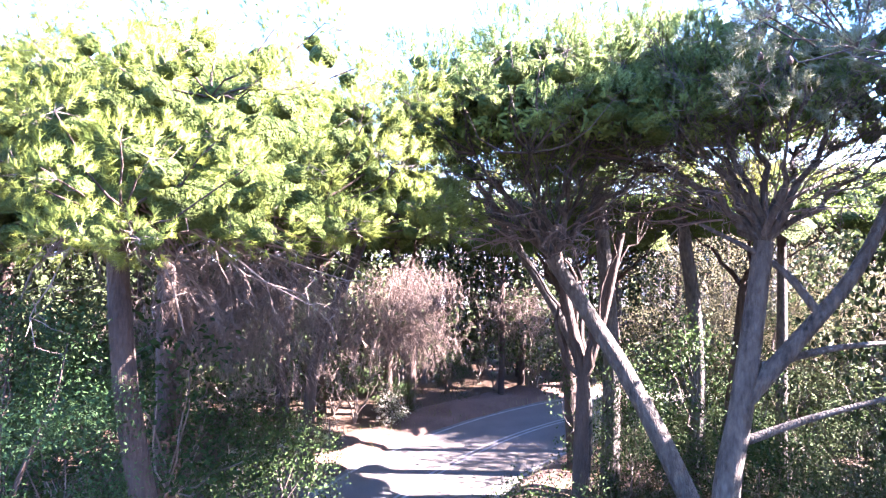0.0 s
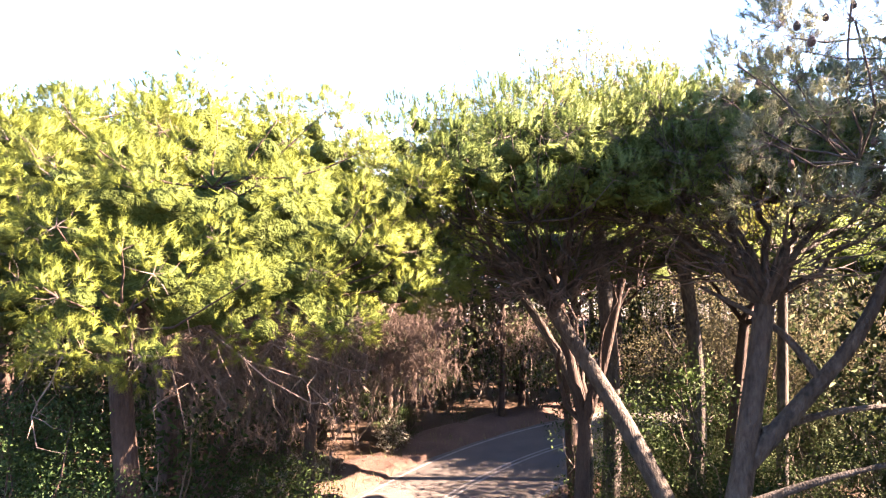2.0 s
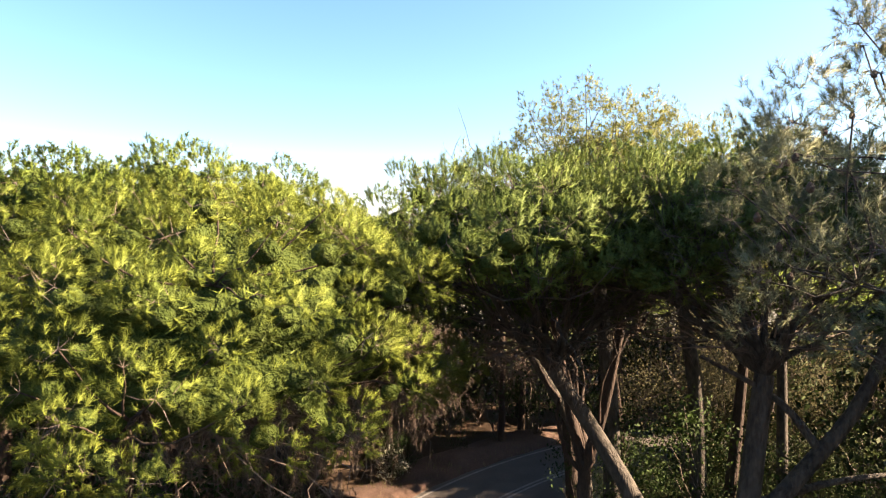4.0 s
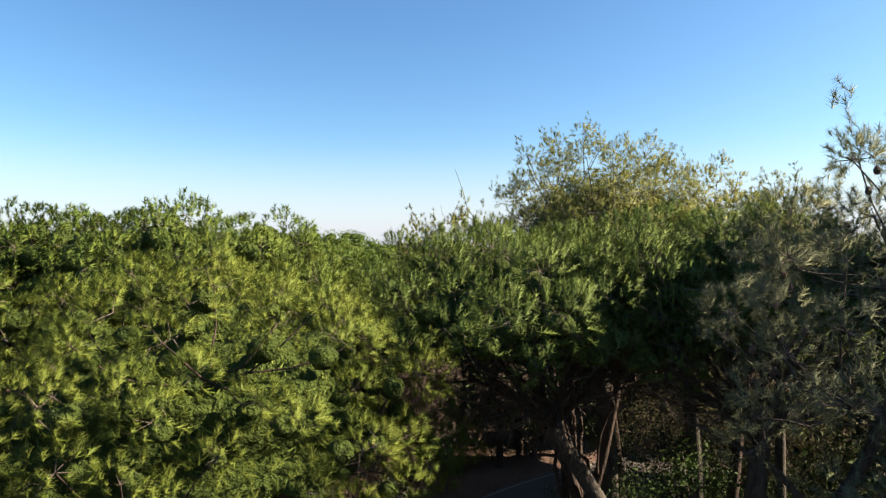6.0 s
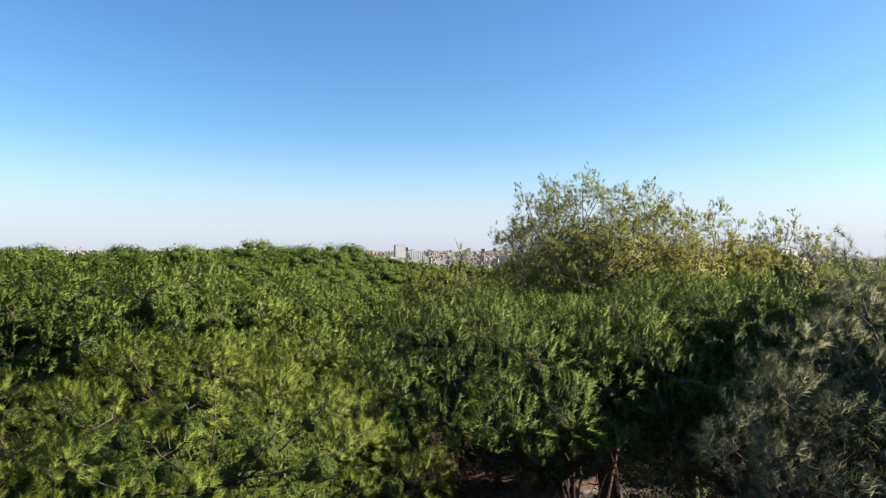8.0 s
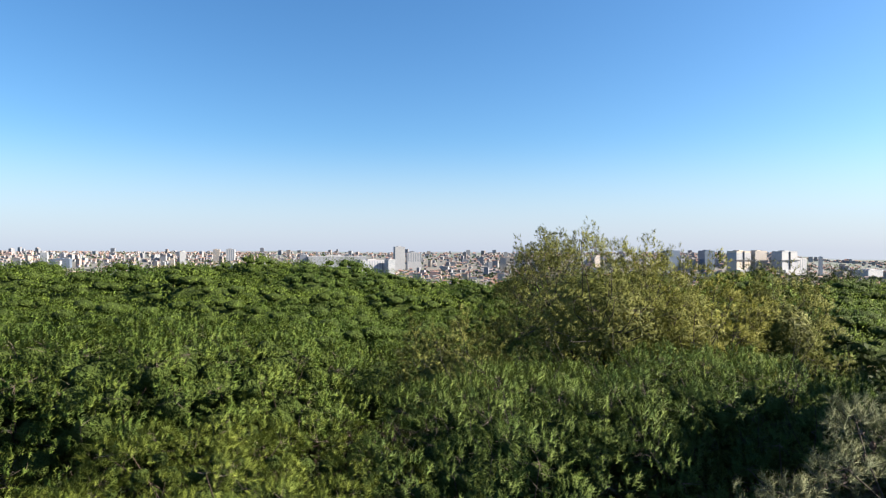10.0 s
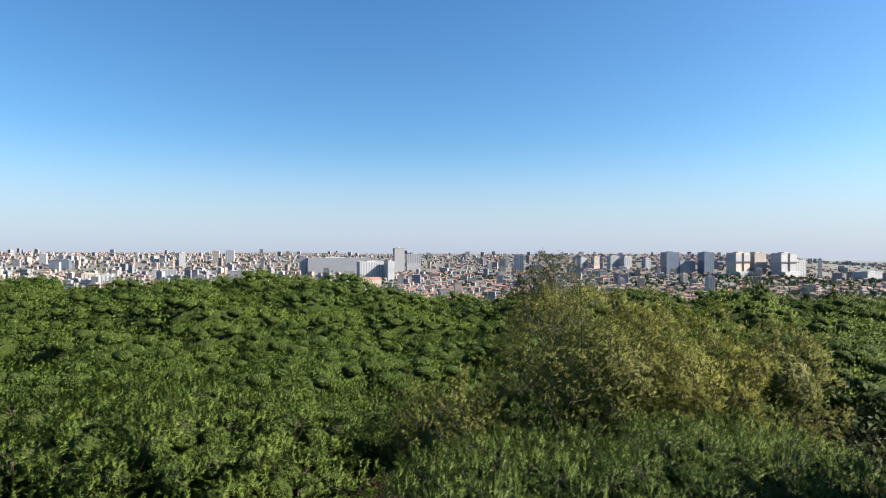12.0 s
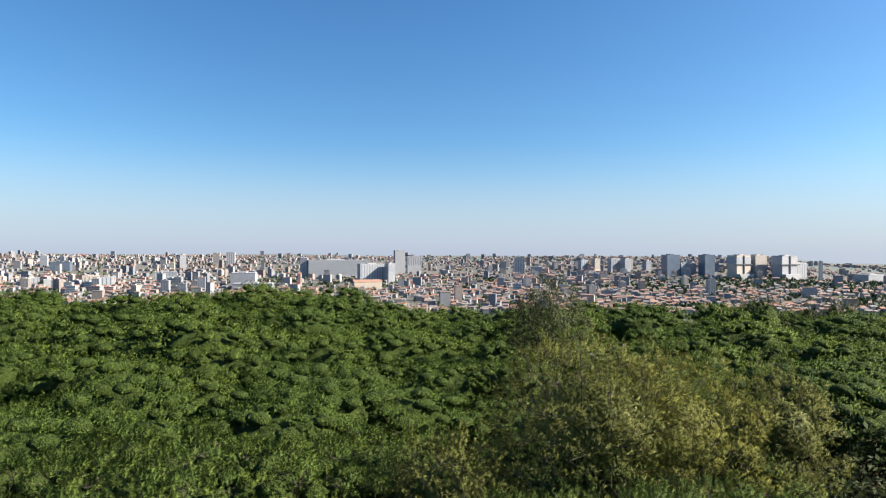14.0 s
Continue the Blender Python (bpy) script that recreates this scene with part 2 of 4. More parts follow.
def spread_out(cand, k):
    """k of the candidates, far from one another."""
    chosen = [0]
    dist = np.linalg.norm(cand - cand[0], axis=1)
    for _ in range(k - 1):
        i = int(dist.argmax())
        chosen.append(i)
        dist = np.minimum(dist, np.linalg.norm(cand - cand[i], axis=1))
    return cand[chosen]


def dome_clumps(k, radius, height, r, low=-0.25, lumpy=0.10, power=2.5):
    """Centres of foliage clumps over an umbrella-shaped dome, with its base at z = 0."""
    rx, ry = radius if isinstance(radius, tuple) else (radius, radius)
    c = sphere_dirs(k * 9, r, -1 if low < -0.6 else -0.75)
    c /= (np.abs(c) ** power).sum(1)[:, None] ** (1 / power)
    c = c[c[:, 2] > low]
    wave = np.array([noise.noise((p[0] * 2.5 + rx + 3 * ry, p[1] * 2.5, p[2] * 2.5)) for p in c])
    c = c * (1 + lumpy * (1.6 * wave + 0.3 * np.clip(r.normal(size=len(c)), -1.5, 1.2)))[:, None] * np.array([rx, ry, height])
    return spread_out(c, min(k, len(c)))


def clump_shoots(centres, crad, per, r, up=0.55, middle=(0, 0, 0), round_up=0.3, low=-0.55, flat=0.85):
    """Shoots on the outside of each lobe: places and directions."""
    d = sphere_dirs(len(centres) * per, r, low)
    c = np.repeat(centres, per, axis=0)
    out = c - np.asarray(middle, float)
    out /= np.linalg.norm(out, axis=1)[:, None] + 1e-9
    dot = (d * out).sum(1)
    d -= np.where(dot < -0.6, 2 * dot, 0)[:, None] * out
    cr = np.repeat(np.asarray(crad), per)
    pos = c + d * (cr * r.uniform(0.45, 1.08, len(d)) ** 0.6)[:, None] * np.array([1, 1, flat])
    lift = (up * np.clip(0.75 + d[:, 2], 0.05, 1))[:, None]
    dirs = d * (1 - lift) + np.array([0, 0, 1.0]) * lift + r.normal(0, 0.10, d.shape)
    nrm = d / np.array([1, 1, flat])
    nrm /= np.linalg.norm(nrm, axis=1)[:, None]
    facing = nrm * (1 - round_up) + out * round_up + r.normal(0, 0.10, d.shape)
    facing /= np.linalg.norm(facing, axis=1)[:, None]
    return pos, dirs, c, facing


def lobes(geo, centres, crads, r, rings=6, sides=8, size=0.86, flat=0.82):
    """Rounded uneven bodies of needles, one in each lobe of a crown."""
    el = np.linspace(-np.pi / 2, np.pi / 2, rings)
    az = np.arange(sides) * 2 * np.pi / sides
    u = np.stack([np.cos(el)[:, None] * np.cos(az), np.cos(el)[:, None] * np.sin(az), np.sin(el)[:, None] + 0 * az], -1).reshape(-1, 3)
    i, j = np.meshgrid(np.arange(rings - 1), np.arange(sides), indexing="ij")
    k = (j + 1) % sides
    q = np.stack([i * sides + j, i * sides + k, (i + 1) * sides + k, (i + 1) * sides + j], -1).reshape(-1, 4)
    for c, cr in zip(centres, crads):
        geo.add(c + u * np.array([1, 1, flat]) * (cr * size * r.uniform(0.82, 1.12, len(u)))[:, None], quads=q)


def sprays(geo, c, u, r, size, wide):
    d = r.normal(size=c.shape) + np.array([0, 0, 0.3])
    d -= 0.6 * (d * u).sum(1)[:, None] * u
    d /= np.linalg.norm(d, axis=1)[:, None]
    e = np.cross(d, u + r.normal(0, 0.3, c.shape))
    e /= np.linalg.norm(e, axis=1)[:, None] + 1e-9
    f = u + r.normal(0, 0.2, c.shape)
    f /= np.linalg.norm(f, axis=1)[:, None]
    geo.soup(np.stack([c - d * size * 0.6 - e * size * wide, c - d * size * 0.6 + e * size * wide, c + d * size], 1), f)


def fill(geo, n, at, radius, height, r, size=0.2, wide=0.3):
    """Sprays that close the inside of a crown."""
    rx, ry = radius if isinstance(radius, tuple) else (radius, radius)
    u = sphere_dirs(n, r, -0.05)
    c = u * np.array([rx, ry, height]) * r.uniform(0.45, 0.8, n)[:, None] + np.asarray(at, float)
    sprays(geo, c, u, r, size, wide)


def billow(u, seed, big=3.2, amount=0.26):
    """Rounded lumps with creases between them, over directions u."""
    return np.array([0.86 + amount * abs(noise.noise((p[0] * big + seed, p[1] * big, p[2] * big))) * 1.6
                     + 0.10 * abs(noise.noise((p[0] * big * 2.4, p[1] * big * 2.4 + seed, p[2] * big * 2.4))) for p in u])


def mass(geo, at, radius, height, seed, rings=16, sides=30, low=-0.12, power=2.2, size=1.0, shoots=0, r=None, sink=0.94):
    """The lumpy body of needles inside a crown; gives places and facings on it for shoots."""
    rx, ry = radius if isinstance(radius, tuple) else (radius, radius)
    el = np.linspace(math.asin(low), np.pi / 2, rings)
    az = np.arange(sides) * 2 * np.pi / sides
    u = np.stack([np.cos(el)[:, None] * np.cos(az), np.cos(el)[:, None] * np.sin(az), np.sin(el)[:, None] + 0 * az], -1).reshape(-1, 3)
    v = u / (np.abs(u) ** power).sum(1)[:, None] ** (1 / power) * (size * billow(u, seed))[:, None] * np.array([rx, ry, height])
    i, j = np.meshgrid(np.arange(rings - 1), np.arange(sides), indexing="ij")
    k = (j + 1) % sides
    q = np.stack([i * sides + j, i * sides + k, (i + 1) * sides + k, (i + 1) * sides + j], -1).reshape(-1, 4)
    at = np.asarray(at, float)
    ragged = np.zeros((len(v), 3))
    ragged[:sides, 2] = np.random.default_rng(int(seed * 10)).uniform(-0.2, 0.12, sides) * height
    geo.add(v * sink + at + ragged, quads=q)
    if not shoots:
        return None
    nrm = np.cross(v[q[:, 2]] - v[q[:, 0]], v[q[:, 3]] - v[q[:, 1]])
    area = np.linalg.norm(nrm, axis=1)
    nrm /= area[:, None] + 1e-9
    nrm *= np.sign((nrm * v[q].mean(1)).sum(1))[:, None]
    pick = r.choice(len(q), shoots, p=(area * np.clip(nrm[:, 2] + 0.45, 0.06, 1)) / (area * np.clip(nrm[:, 2] + 0.45, 0.06, 1)).sum())
    pos = (v[q[pick]] * r.dirichlet((1, 1, 1, 1), shoots)[:, :, None]).sum(1) * 0.97 + at
    facing = nrm[pick] + r.normal(0, 0.16, (shoots, 3))
    dirs = nrm[pick] * 0.45 + np.array([0, 0, 0.6]) + r.normal(0, 0.12, (shoots, 3))
    return pos, dirs, facing / np.linalg.norm(facing, axis=1)[:, None], v * 0.8 + at


def limbs_to(geo, fork, centres, r, n_limb=7, thick=0.12, sides=6, reach=0.62, twig_sides=4):
    """Main limbs from the fork, and from them a branch to each clump."""
    fork = np.asarray(fork, float)
    tips = spread_out(centres[r.permutation(len(centres))], min(n_limb, len(centres)))
    lines = []
    for tip in tips:
        end = fork + (tip - fork) * reach
        ln = bend(fork, end, r, sag=0.06, wobble=0.10, n=9)
        tube(geo, ln, np.linspace(thick, thick * 0.22, 9), sides)
        lines.append(ln)
    allp = np.concatenate([ln[3:] for ln in lines])
    for c in centres:
        d = np.linalg.norm(allp - c, axis=1) + 0.5 * np.maximum(0, allp[:, 2] - c[2])
        tube(geo, bend(allp[int(d.argmin())], c, r, sag=-0.08, wobble=0.10, n=5), np.linspace(thick * 0.3, 0.008, 5), twig_sides)


def twig_fan(geo, fork, centres, r, n):
    """Fine bare twigs that fan out between the fork and the underside of the crown."""
    fork = np.asarray(fork, float)
    for _ in range(n):
        c = centres[r.integers(len(centres))]
        t = r.uniform(0.3, 0.85)
        a = fork + (c - fork) * t + r.normal(0, 0.12, 3)
        out = (c - fork) * np.array([1, 1, 0.5])
        out /= np.linalg.norm(out) + 1e-9
        d = out * r.uniform(0.4, 1.2) + r.normal(0, 0.3, 3) + np.array([0, 0, 0.12])
        ln = bend(a, a + d, r, sag=-0.06, wobble=0.14, n=5)
        tube(geo, ln, np.linspace(0.013, 0.005, 5), 3)
        for _ in range(5):
            p = ln[r.integers(1, 5)]
            tube(geo, bend(p, p + d * 0.25 + r.normal(0, 0.22, 3), r, wobble=0.2, n=3), np.linspace(0.006, 0.003, 3), 3)


# the floor's brown gives way to pale streets where the city stands, and to scrub greyed with painted haze on the far
# hills
_n, _l = M_GROUND.node_tree.nodes, M_GROUND.node_tree.links
_geo = _n.new("ShaderNodeNewGeometry")
_len = _n.new("ShaderNodeVectorMath")
_len.operation = "LENGTH"
_l.new(_geo.outputs["Position"], _len.inputs[0])
_ramp = _n.new("ShaderNodeValToRGB")
_rng = _n.new("ShaderNodeMapRange")
_rng.inputs[2].default_value = 5000
_l.new(_len.outputs["Value"], _rng.inputs[0])
_l.new(_rng.outputs[0], _ramp.inputs[0])
_e = _ramp.color_ramp.elements
_e[0].position, _e[0].color = 0.1, (0.05, 0.065, 0.03, 1)
_e[1].position, _e[1].color = 0.2, (0.11, 0.112, 0.095, 1)
for _p, _c in ((0.62, (0.13, 0.128, 0.12, 1)), (0.72, (0.11, 0.13, 0.12, 1))):
    _k = _e.new(_p)
    _k.color = _c
_far = _n.new("ShaderNodeMapRange")
_far.inputs[1].default_value, _far.inputs[2].default_value = 90, 160
_l.new(_len.outputs["Value"], _far.inputs[0])
_mix = _n.new("ShaderNodeMix")
_mix.data_type = "RGBA"
_l.new(_far.outputs[0], _mix.inputs[0])
_old = _n["Principled BSDF"].inputs["Base Color"].links[0].from_socket
_l.new(_old, _mix.inputs[6])
_l.new(_ramp.outputs[0], _mix.inputs[7])
_l.new(_mix.outputs[2], _n["Principled BSDF"].inputs["Base Color"])


# ---- ground: one sheet, woods on a plateau that falls to the city and rises to the far hills ----
def terrain(x, y):
    r = math.hypot(x, y)
    knots = ((0, 0), (72, 0), (130, -9), (300, -45), (700, -92), (1150, -92), (1700, -84), (2450, -72), (2850, -44), (3300, -24), (4000, -12), (4400, -6), (4700, -4))
    z = knots[-1][1]
    for (r0, z0), (r1, z1) in zip(knots, knots[1:]):
        if r < r1:
            f = (r - r0) / (r1 - r0)
            f = f * f * (3 - 2 * f) if r < 700 else f
            z = z0 + (z1 - z0) * f
            break
    side = max(0.0, min(1.0, (x / max(y, 1.0) - 0.50) / 0.16)) if y > 0 else 0.0
    z -= 58 * side * side * (3 - 2 * side) * max(0.0, min(1.0, (r - 2300) / 700))
    z += 26 * math.exp(-((x - 2150) / 190) ** 2 - ((y - 3250) / 260) ** 2)
    return z + 14 * max(0.0, min(1.0, (r - 3500) / 900)) * noise.noise((x / 900, y / 900, 3))


# the road's middle: gently right-bending, with the heading in degrees from straight ahead
ROAD = []
for sense in (-1, 1):
    px, py, s = -1.23, 19.4, 0.0
    line = []
    while abs(s) < (46 if sense < 0 else 60):
        head = radians(max(12, min(96, 27 + 2.5 * s)) if s > 0 else max(14, 27 + 0.9 * s))
        line.append((px, py))
        px, py, s = px + sense * 0.5 * math.sin(head), py + sense * 0.5 * math.cos(head), s + sense * 0.5
    ROAD = line[:0:-1] if sense < 0 else ROAD + line
ROAD = np.array(ROAD)
HALF = 2.95


def road_distance(x, y):
    return float(np.min(np.hypot(ROAD[:, 0] - x, ROAD[:, 1] - y)))


def ground_height(x, y):
    z = terrain(x, y)
    if abs(x) < 80 and abs(y) < 80:
        d = road_distance(x, y)
        z += min(1.0, max(0.0, (d - HALF - 0.3) / 2.5)) * (0.18 + 0.22 * noise.noise((x / 3, y / 3, 0)) + 0.06 * noise.noise((x * 1.3, y * 1.3, 5)))
        z -= 0.05 * (d < HALF + 0.2)
    return z


def sheet(name, mat, xs, ys, height, keep=None):
    g = Geo()
    v = np.array([(x, y, height(x, y)) for y in ys for x in xs])
    nx = len(xs)
    i, j = np.meshgrid(np.arange(len(ys) - 1), np.arange(nx - 1), indexing="ij")
    q = np.stack([i * nx + j, i * nx + j + 1, (i + 1) * nx + j + 1, (i + 1) * nx + j], -1).reshape(-1, 4)
    g.add(v, quads=q)
    return part(name, g, mat, smooth=True)


def graded(limit, fine, grow):
    out, s = [0.0], fine
    while out[-1] < limit:
        out.append(out[-1] + s)
        if out[-1] > 36:
            s *= grow
    return [-a for a in out[:0:-1]] + out


axis = graded(4700, 0.75, 1.16)
ground = sheet("ground", M_GROUND, axis, axis, ground_height)
tagged(ground, "brown forest floor of needles and soil falling to the city", "ground", kind="structure")


def ribbon(name, mat, off0, off1, z, label, category, i0=0, i1=None, cuts=3, ragged=0.0, seed=0):
    """A strip that follows the road's middle between two sideways distances."""
    i1 = len(ROAD) if i1 is None else i1
    tan = np.gradient(ROAD, axis=0)
    tan /= np.linalg.norm(tan, axis=1)[:, None]
    nrm = np.stack([tan[:, 1], -tan[:, 0]], -1)
    rr = np.random.default_rng(seed)
    g, rows = Geo(), []
    for i in range(i0, i1):
        e0, e1 = rr.normal(0, ragged), rr.normal(0, ragged)
        for k in range(cuts + 1):
            o = off0 + e0 + (off1 + e1 - off0 - e0) * k / cuts
            p = ROAD[i] + nrm[i] * o
            rows.append((p[0], p[1], z))
    n, c = i1 - i0, cuts + 1
    i, j = np.meshgrid(np.arange(n - 1), np.arange(cuts), indexing="ij")
    g.add(rows, quads=np.stack([i * c + j, i * c + j + 1, (i + 1) * c + j + 1, (i + 1) * c + j], -1).reshape(-1, 4))
    return tagged(part(name, g, mat), label, category, kind="structure")


ribbon("road", M_ASPHALT, -HALF, HALF, 0.0, "worn grey asphalt park road bending between pines", "road", ragged=0.05, seed=3)
ribbon("edge_line", M_LINE, -HALF + 0.28, -HALF + 0.40, 0.005, "worn white line along the road's edge", "road marking", cuts=1)
ribbon("edge_line", M_LINE, HALF - 0.40, HALF - 0.28, 0.005, "worn white line along the road's edge", "road marking", cuts=1)
ribbon("centre_line", M_LINE, -0.17, -0.06, 0.005, "worn white double line along the road's middle", "road marking", cuts=1)
ribbon("centre_line", M_LINE, 0.06, 0.17, 0.005, "worn white double line along the road's middle", "road marking", cuts=1)


# ---- trees ----
def pine_near(name, label, base, trunk, fork, crown_at, radius, height, seed, k=110, per=24, needles=32, crad=0.52, mat=M_NEEDLE, bark=M_BARK,
              thick=0.2, limbs=7, up=0.5, tuft=1.0, low=-0.3, dead=0.0, extra=(), spread=(14, 70), inner=0.18, lumpy=0.12, power=2.5, limb=0.34, inside=2500, needle=(0.12, 0.125, 0.0125), solid=True, fan=0, sprigs=0, body_size=0.80, spray=(0.11, 0.22), floor=-0.9, lobe=0.0):
    """An umbrella pine seen close: trunk, limbs, twigs and shoots of needles."""
    r = np.random.default_rng(seed)
    tree = thing(name, label, "tree", at=base)
    o = np.asarray(base, float)
    w = Geo()
    pts = smooth_line([np.asarray(p, float) - o for p in (base, *trunk, fork)], 14)
    tube(w, pts, np.linspace(thick * 1.15, thick * 0.72, 14), 12)
    for line, r0, r1 in extra:
        ln = smooth_line([np.asarray(p, float) - o for p in line], 12)
        tube(w, ln, np.linspace(r0, r1, 12), 8)
    part("trunk", w, bark, tree, smooth=True)
    c = dome_clumps(k, radius, height, r, low=low, lumpy=lumpy, power=power) + np.asarray(crown_at, float) - o
    b = Geo()
    limbs_to(b, np.asarray(fork, float) - o, c[::2], r, limbs, thick * limb, 7)
    if fan:
        twig_fan(b, np.asarray(fork, float) - o, c, r, fan)
    part("limb", b, bark, tree, smooth=True)
    crads = crad * r.uniform(0.7, 1.25, len(c))
    pos, dirs, cc, facing = clump_shoots(c, crads, per, r, up, np.asarray(crown_at, float) - o - np.array([0, 0, height * 0.3]), 0.3, -0.8)
    tpl = [shoot(needles, *needle, r, spread) for _ in range(5)]
    f = Geo().soup(*place(tpl, pos, dirs, tuft * r.uniform(0.8, 1.25, len(pos)), r, facing, 0.6))
    if sprigs:
        tops = c[c[:, 2] > np.asarray(crown_at, float)[2] - o[2] - 0.1 * height]
        at = tops[r.integers(0, len(tops), sprigs)]
        axis_out = at - (np.asarray(crown_at, float) - o)
        axis_out /= np.linalg.norm(axis_out, axis=1)[:, None] + 1e-9
        way = axis_out * 0.5 + np.array([0, 0, 0.8]) + r.normal(0, 0.2, at.shape)
        step_up = np.tile(np.linspace(0.2, 1.0, 12), sprigs)[:, None] * np.repeat(r.uniform(0.3, 0.6, sprigs), 12)[:, None]
        spot = np.repeat(at, 12, 0) + np.repeat(way, 12, 0) * step_up + r.normal(0, 0.07, (sprigs * 12, 3))
        lean = np.repeat(way, 12, 0) + r.normal(0, 0.45, spot.shape)
        f.soup(*place(tpl, spot, lean, tuft * r.uniform(0.8, 1.2, len(spot)), r, lean / np.linalg.norm(lean, axis=1)[:, None]))
    fill(f, inside, np.asarray(crown_at, float) - o, radius, height, r, *spray)
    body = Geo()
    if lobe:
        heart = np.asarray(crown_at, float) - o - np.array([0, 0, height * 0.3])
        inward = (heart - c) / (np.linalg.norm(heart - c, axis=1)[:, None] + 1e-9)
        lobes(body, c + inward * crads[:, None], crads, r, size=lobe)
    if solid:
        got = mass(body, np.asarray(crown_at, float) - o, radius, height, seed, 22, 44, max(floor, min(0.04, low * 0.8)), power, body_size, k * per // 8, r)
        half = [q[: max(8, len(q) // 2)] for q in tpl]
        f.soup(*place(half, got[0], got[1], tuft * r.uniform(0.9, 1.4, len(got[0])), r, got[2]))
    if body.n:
        part("inner_crown", body, M_SHADE_MASS, tree, "inner foliage body coloured dark to stand in for shade", smooth=True)
    part("crown", f, mat, tree)
    tw = Geo()
    sel = r.random(len(pos)) < inner
    a, e = cc[sel], pos[sel]
    side = np.cross(e - a, r.normal(size=a.shape))
    side *= 0.006 / (np.linalg.norm(side, axis=1)[:, None] + 1e-9)
    mid = (a + e) / 2 + r.normal(0, 0.05, a.shape)
    tw.soup(np.stack([np.stack([a - side, a + side, mid], 1), np.stack([mid - side * 0.7, mid + side * 0.7, e], 1)], 1))
    tagged(part("twig_work", tw, M_TWIG, tree, "bare greyish twigs inside the crown"), kind="stuff")
    if dead:
        n = int(dead)
        d = Geo()
        cs = np.stack([r.uniform(-1, 1, n) * radius[0] * 0.8 if isinstance(radius, tuple) else r.uniform(-1, 1, n) * radius * 0.8,
                       r.uniform(-1, 1, n) * (radius[1] if isinstance(radius, tuple) else radius) * 0.8, r.uniform(-1.9, -0.5, n)], -1) + np.asarray(crown_at, float) - o
        for q in cs:
            up_at = np.asarray(fork, float) - o + np.array([0, 0, 0.4])
            ln = bend(up_at + (q - up_at) * 0.35, q, r, wobble=0.12, n=6)
            tube(d, ln, np.linspace(0.02, 0.006, 6), 4)
            for _ in range(9):
                s = ln[r.integers(2, 6)]
                tube(d, bend(s, s + r.normal(0, 0.24, 3) + np.array([0, 0, -0.16]), r, wobble=0.25, n=4), np.linspace(0.008, 0.003, 4), 3)
        part("dead_wood", d, M_TWIG, tree, "bare dead twigs hanging under the crown")
    return tree


# the sunlit pine beside the road
BRUSH = dict(needle=(0.09, 0.095, 0.0045), spread=(15, 72), up=0.36, lumpy=0.17)
FINGER = dict(needle=(0.15, 0.085, 0.0095), spread=(14, 74), up=0.62, lumpy=0.18)
pine_near("umbrella_pine", "sunlit umbrella pine with yellow-green crown overhanging road", (-3.3, 7.9, 0), [(-3.45, 7.7, 3), (-3.9, 7.6, 6.0)], (-4.2, 7.9, 8.5),
          (-3.4, 8.9, 8.75), (3.15, 2.8), 2.1, 11, k=150, per=44, needles=48, crad=0.37, thick=0.17, dead=46, low=-0.36, inside=6000, lobe=0.45, spray=(0.11, 0.10), body_size=0.78, **BRUSH)
# the taller pine behind it
pine_near("umbrella_pine", "tall dense umbrella pine standing behind sunlit one", (-6.6, 14.2, 0), [(-6.4, 14.1, 4)], (-6.3, 14.0, 8.0),
          (-6.6, 14.3, 10.3), (3.9, 3.2), 1.6, 12, k=130, per=44, needles=18, crad=0.46, body_size=0.74, thick=0.26, dead=24, inside=2000, lobe=0.7, **{**FINGER, "needle": (0.13, 0.10, 0.018)})
# leaning pine
pine_near("umbrella_pine", "umbrella pine with pale leaning trunk and shaded underside", (6.0, 11.6, 0), [(4.6, 12.0, 3.4), (3.75, 12.4, 5.2), (3.0, 12.8, 6.5)], (2.2, 12.7, 7.7),
          (1.7, 11.3, 9.7), (3.0, 2.9), 1.7, 13, k=120, per=38, needles=32, crad=0.38, low=0.0, mat=M_NEEDLE_DEEP, bark=M_GREYBARK, thick=0.2, limbs=16, dead=30, inside=4000, lobe=0.5, body_size=0.78, floor=0.4, fan=240, **FINGER)
# forked pine with two great limbs
pine_near("umbrella_pine", "forked umbrella pine with lichen-grey bark and spreading limbs", (4.7, 10.3, 0), [(4.72, 10.3, 3.5), (5.0, 10.3, 5.3)], (5.45, 10.5, 8.0),
          (5.3, 11.4, 10.0), (3.0, 2.9), 1.7, 14, k=120, per=38, needles=32, crad=0.38, low=0.0, mat=M_NEEDLE_DEEP, bark=M_GREYBARK, thick=0.22, limbs=15, dead=30, inside=4000, lobe=0.5, body_size=0.78, floor=0.4, fan=360, **FINGER,
          extra=[(((5.0, 10.3, 5.3), (5.9, 10.2, 6.4), (6.8, 10.1, 7.6), (7.6, 10.2, 9.2)), 0.17, 0.08),
                 (((4.9, 10.3, 4.6), (6.2, 10.2, 5.1), (7.8, 10.0, 5.6)), 0.09, 0.03),
                 (((5.3, 10.3, 5.9), (6.6, 10.4, 6.2), (8.2, 10.6, 6.3)), 0.08, 0.03),
                 (((6.2, 10.15, 6.8), (5.6, 10.4, 7.6), (4.4, 10.6, 8.3)), 0.08, 0.03)])
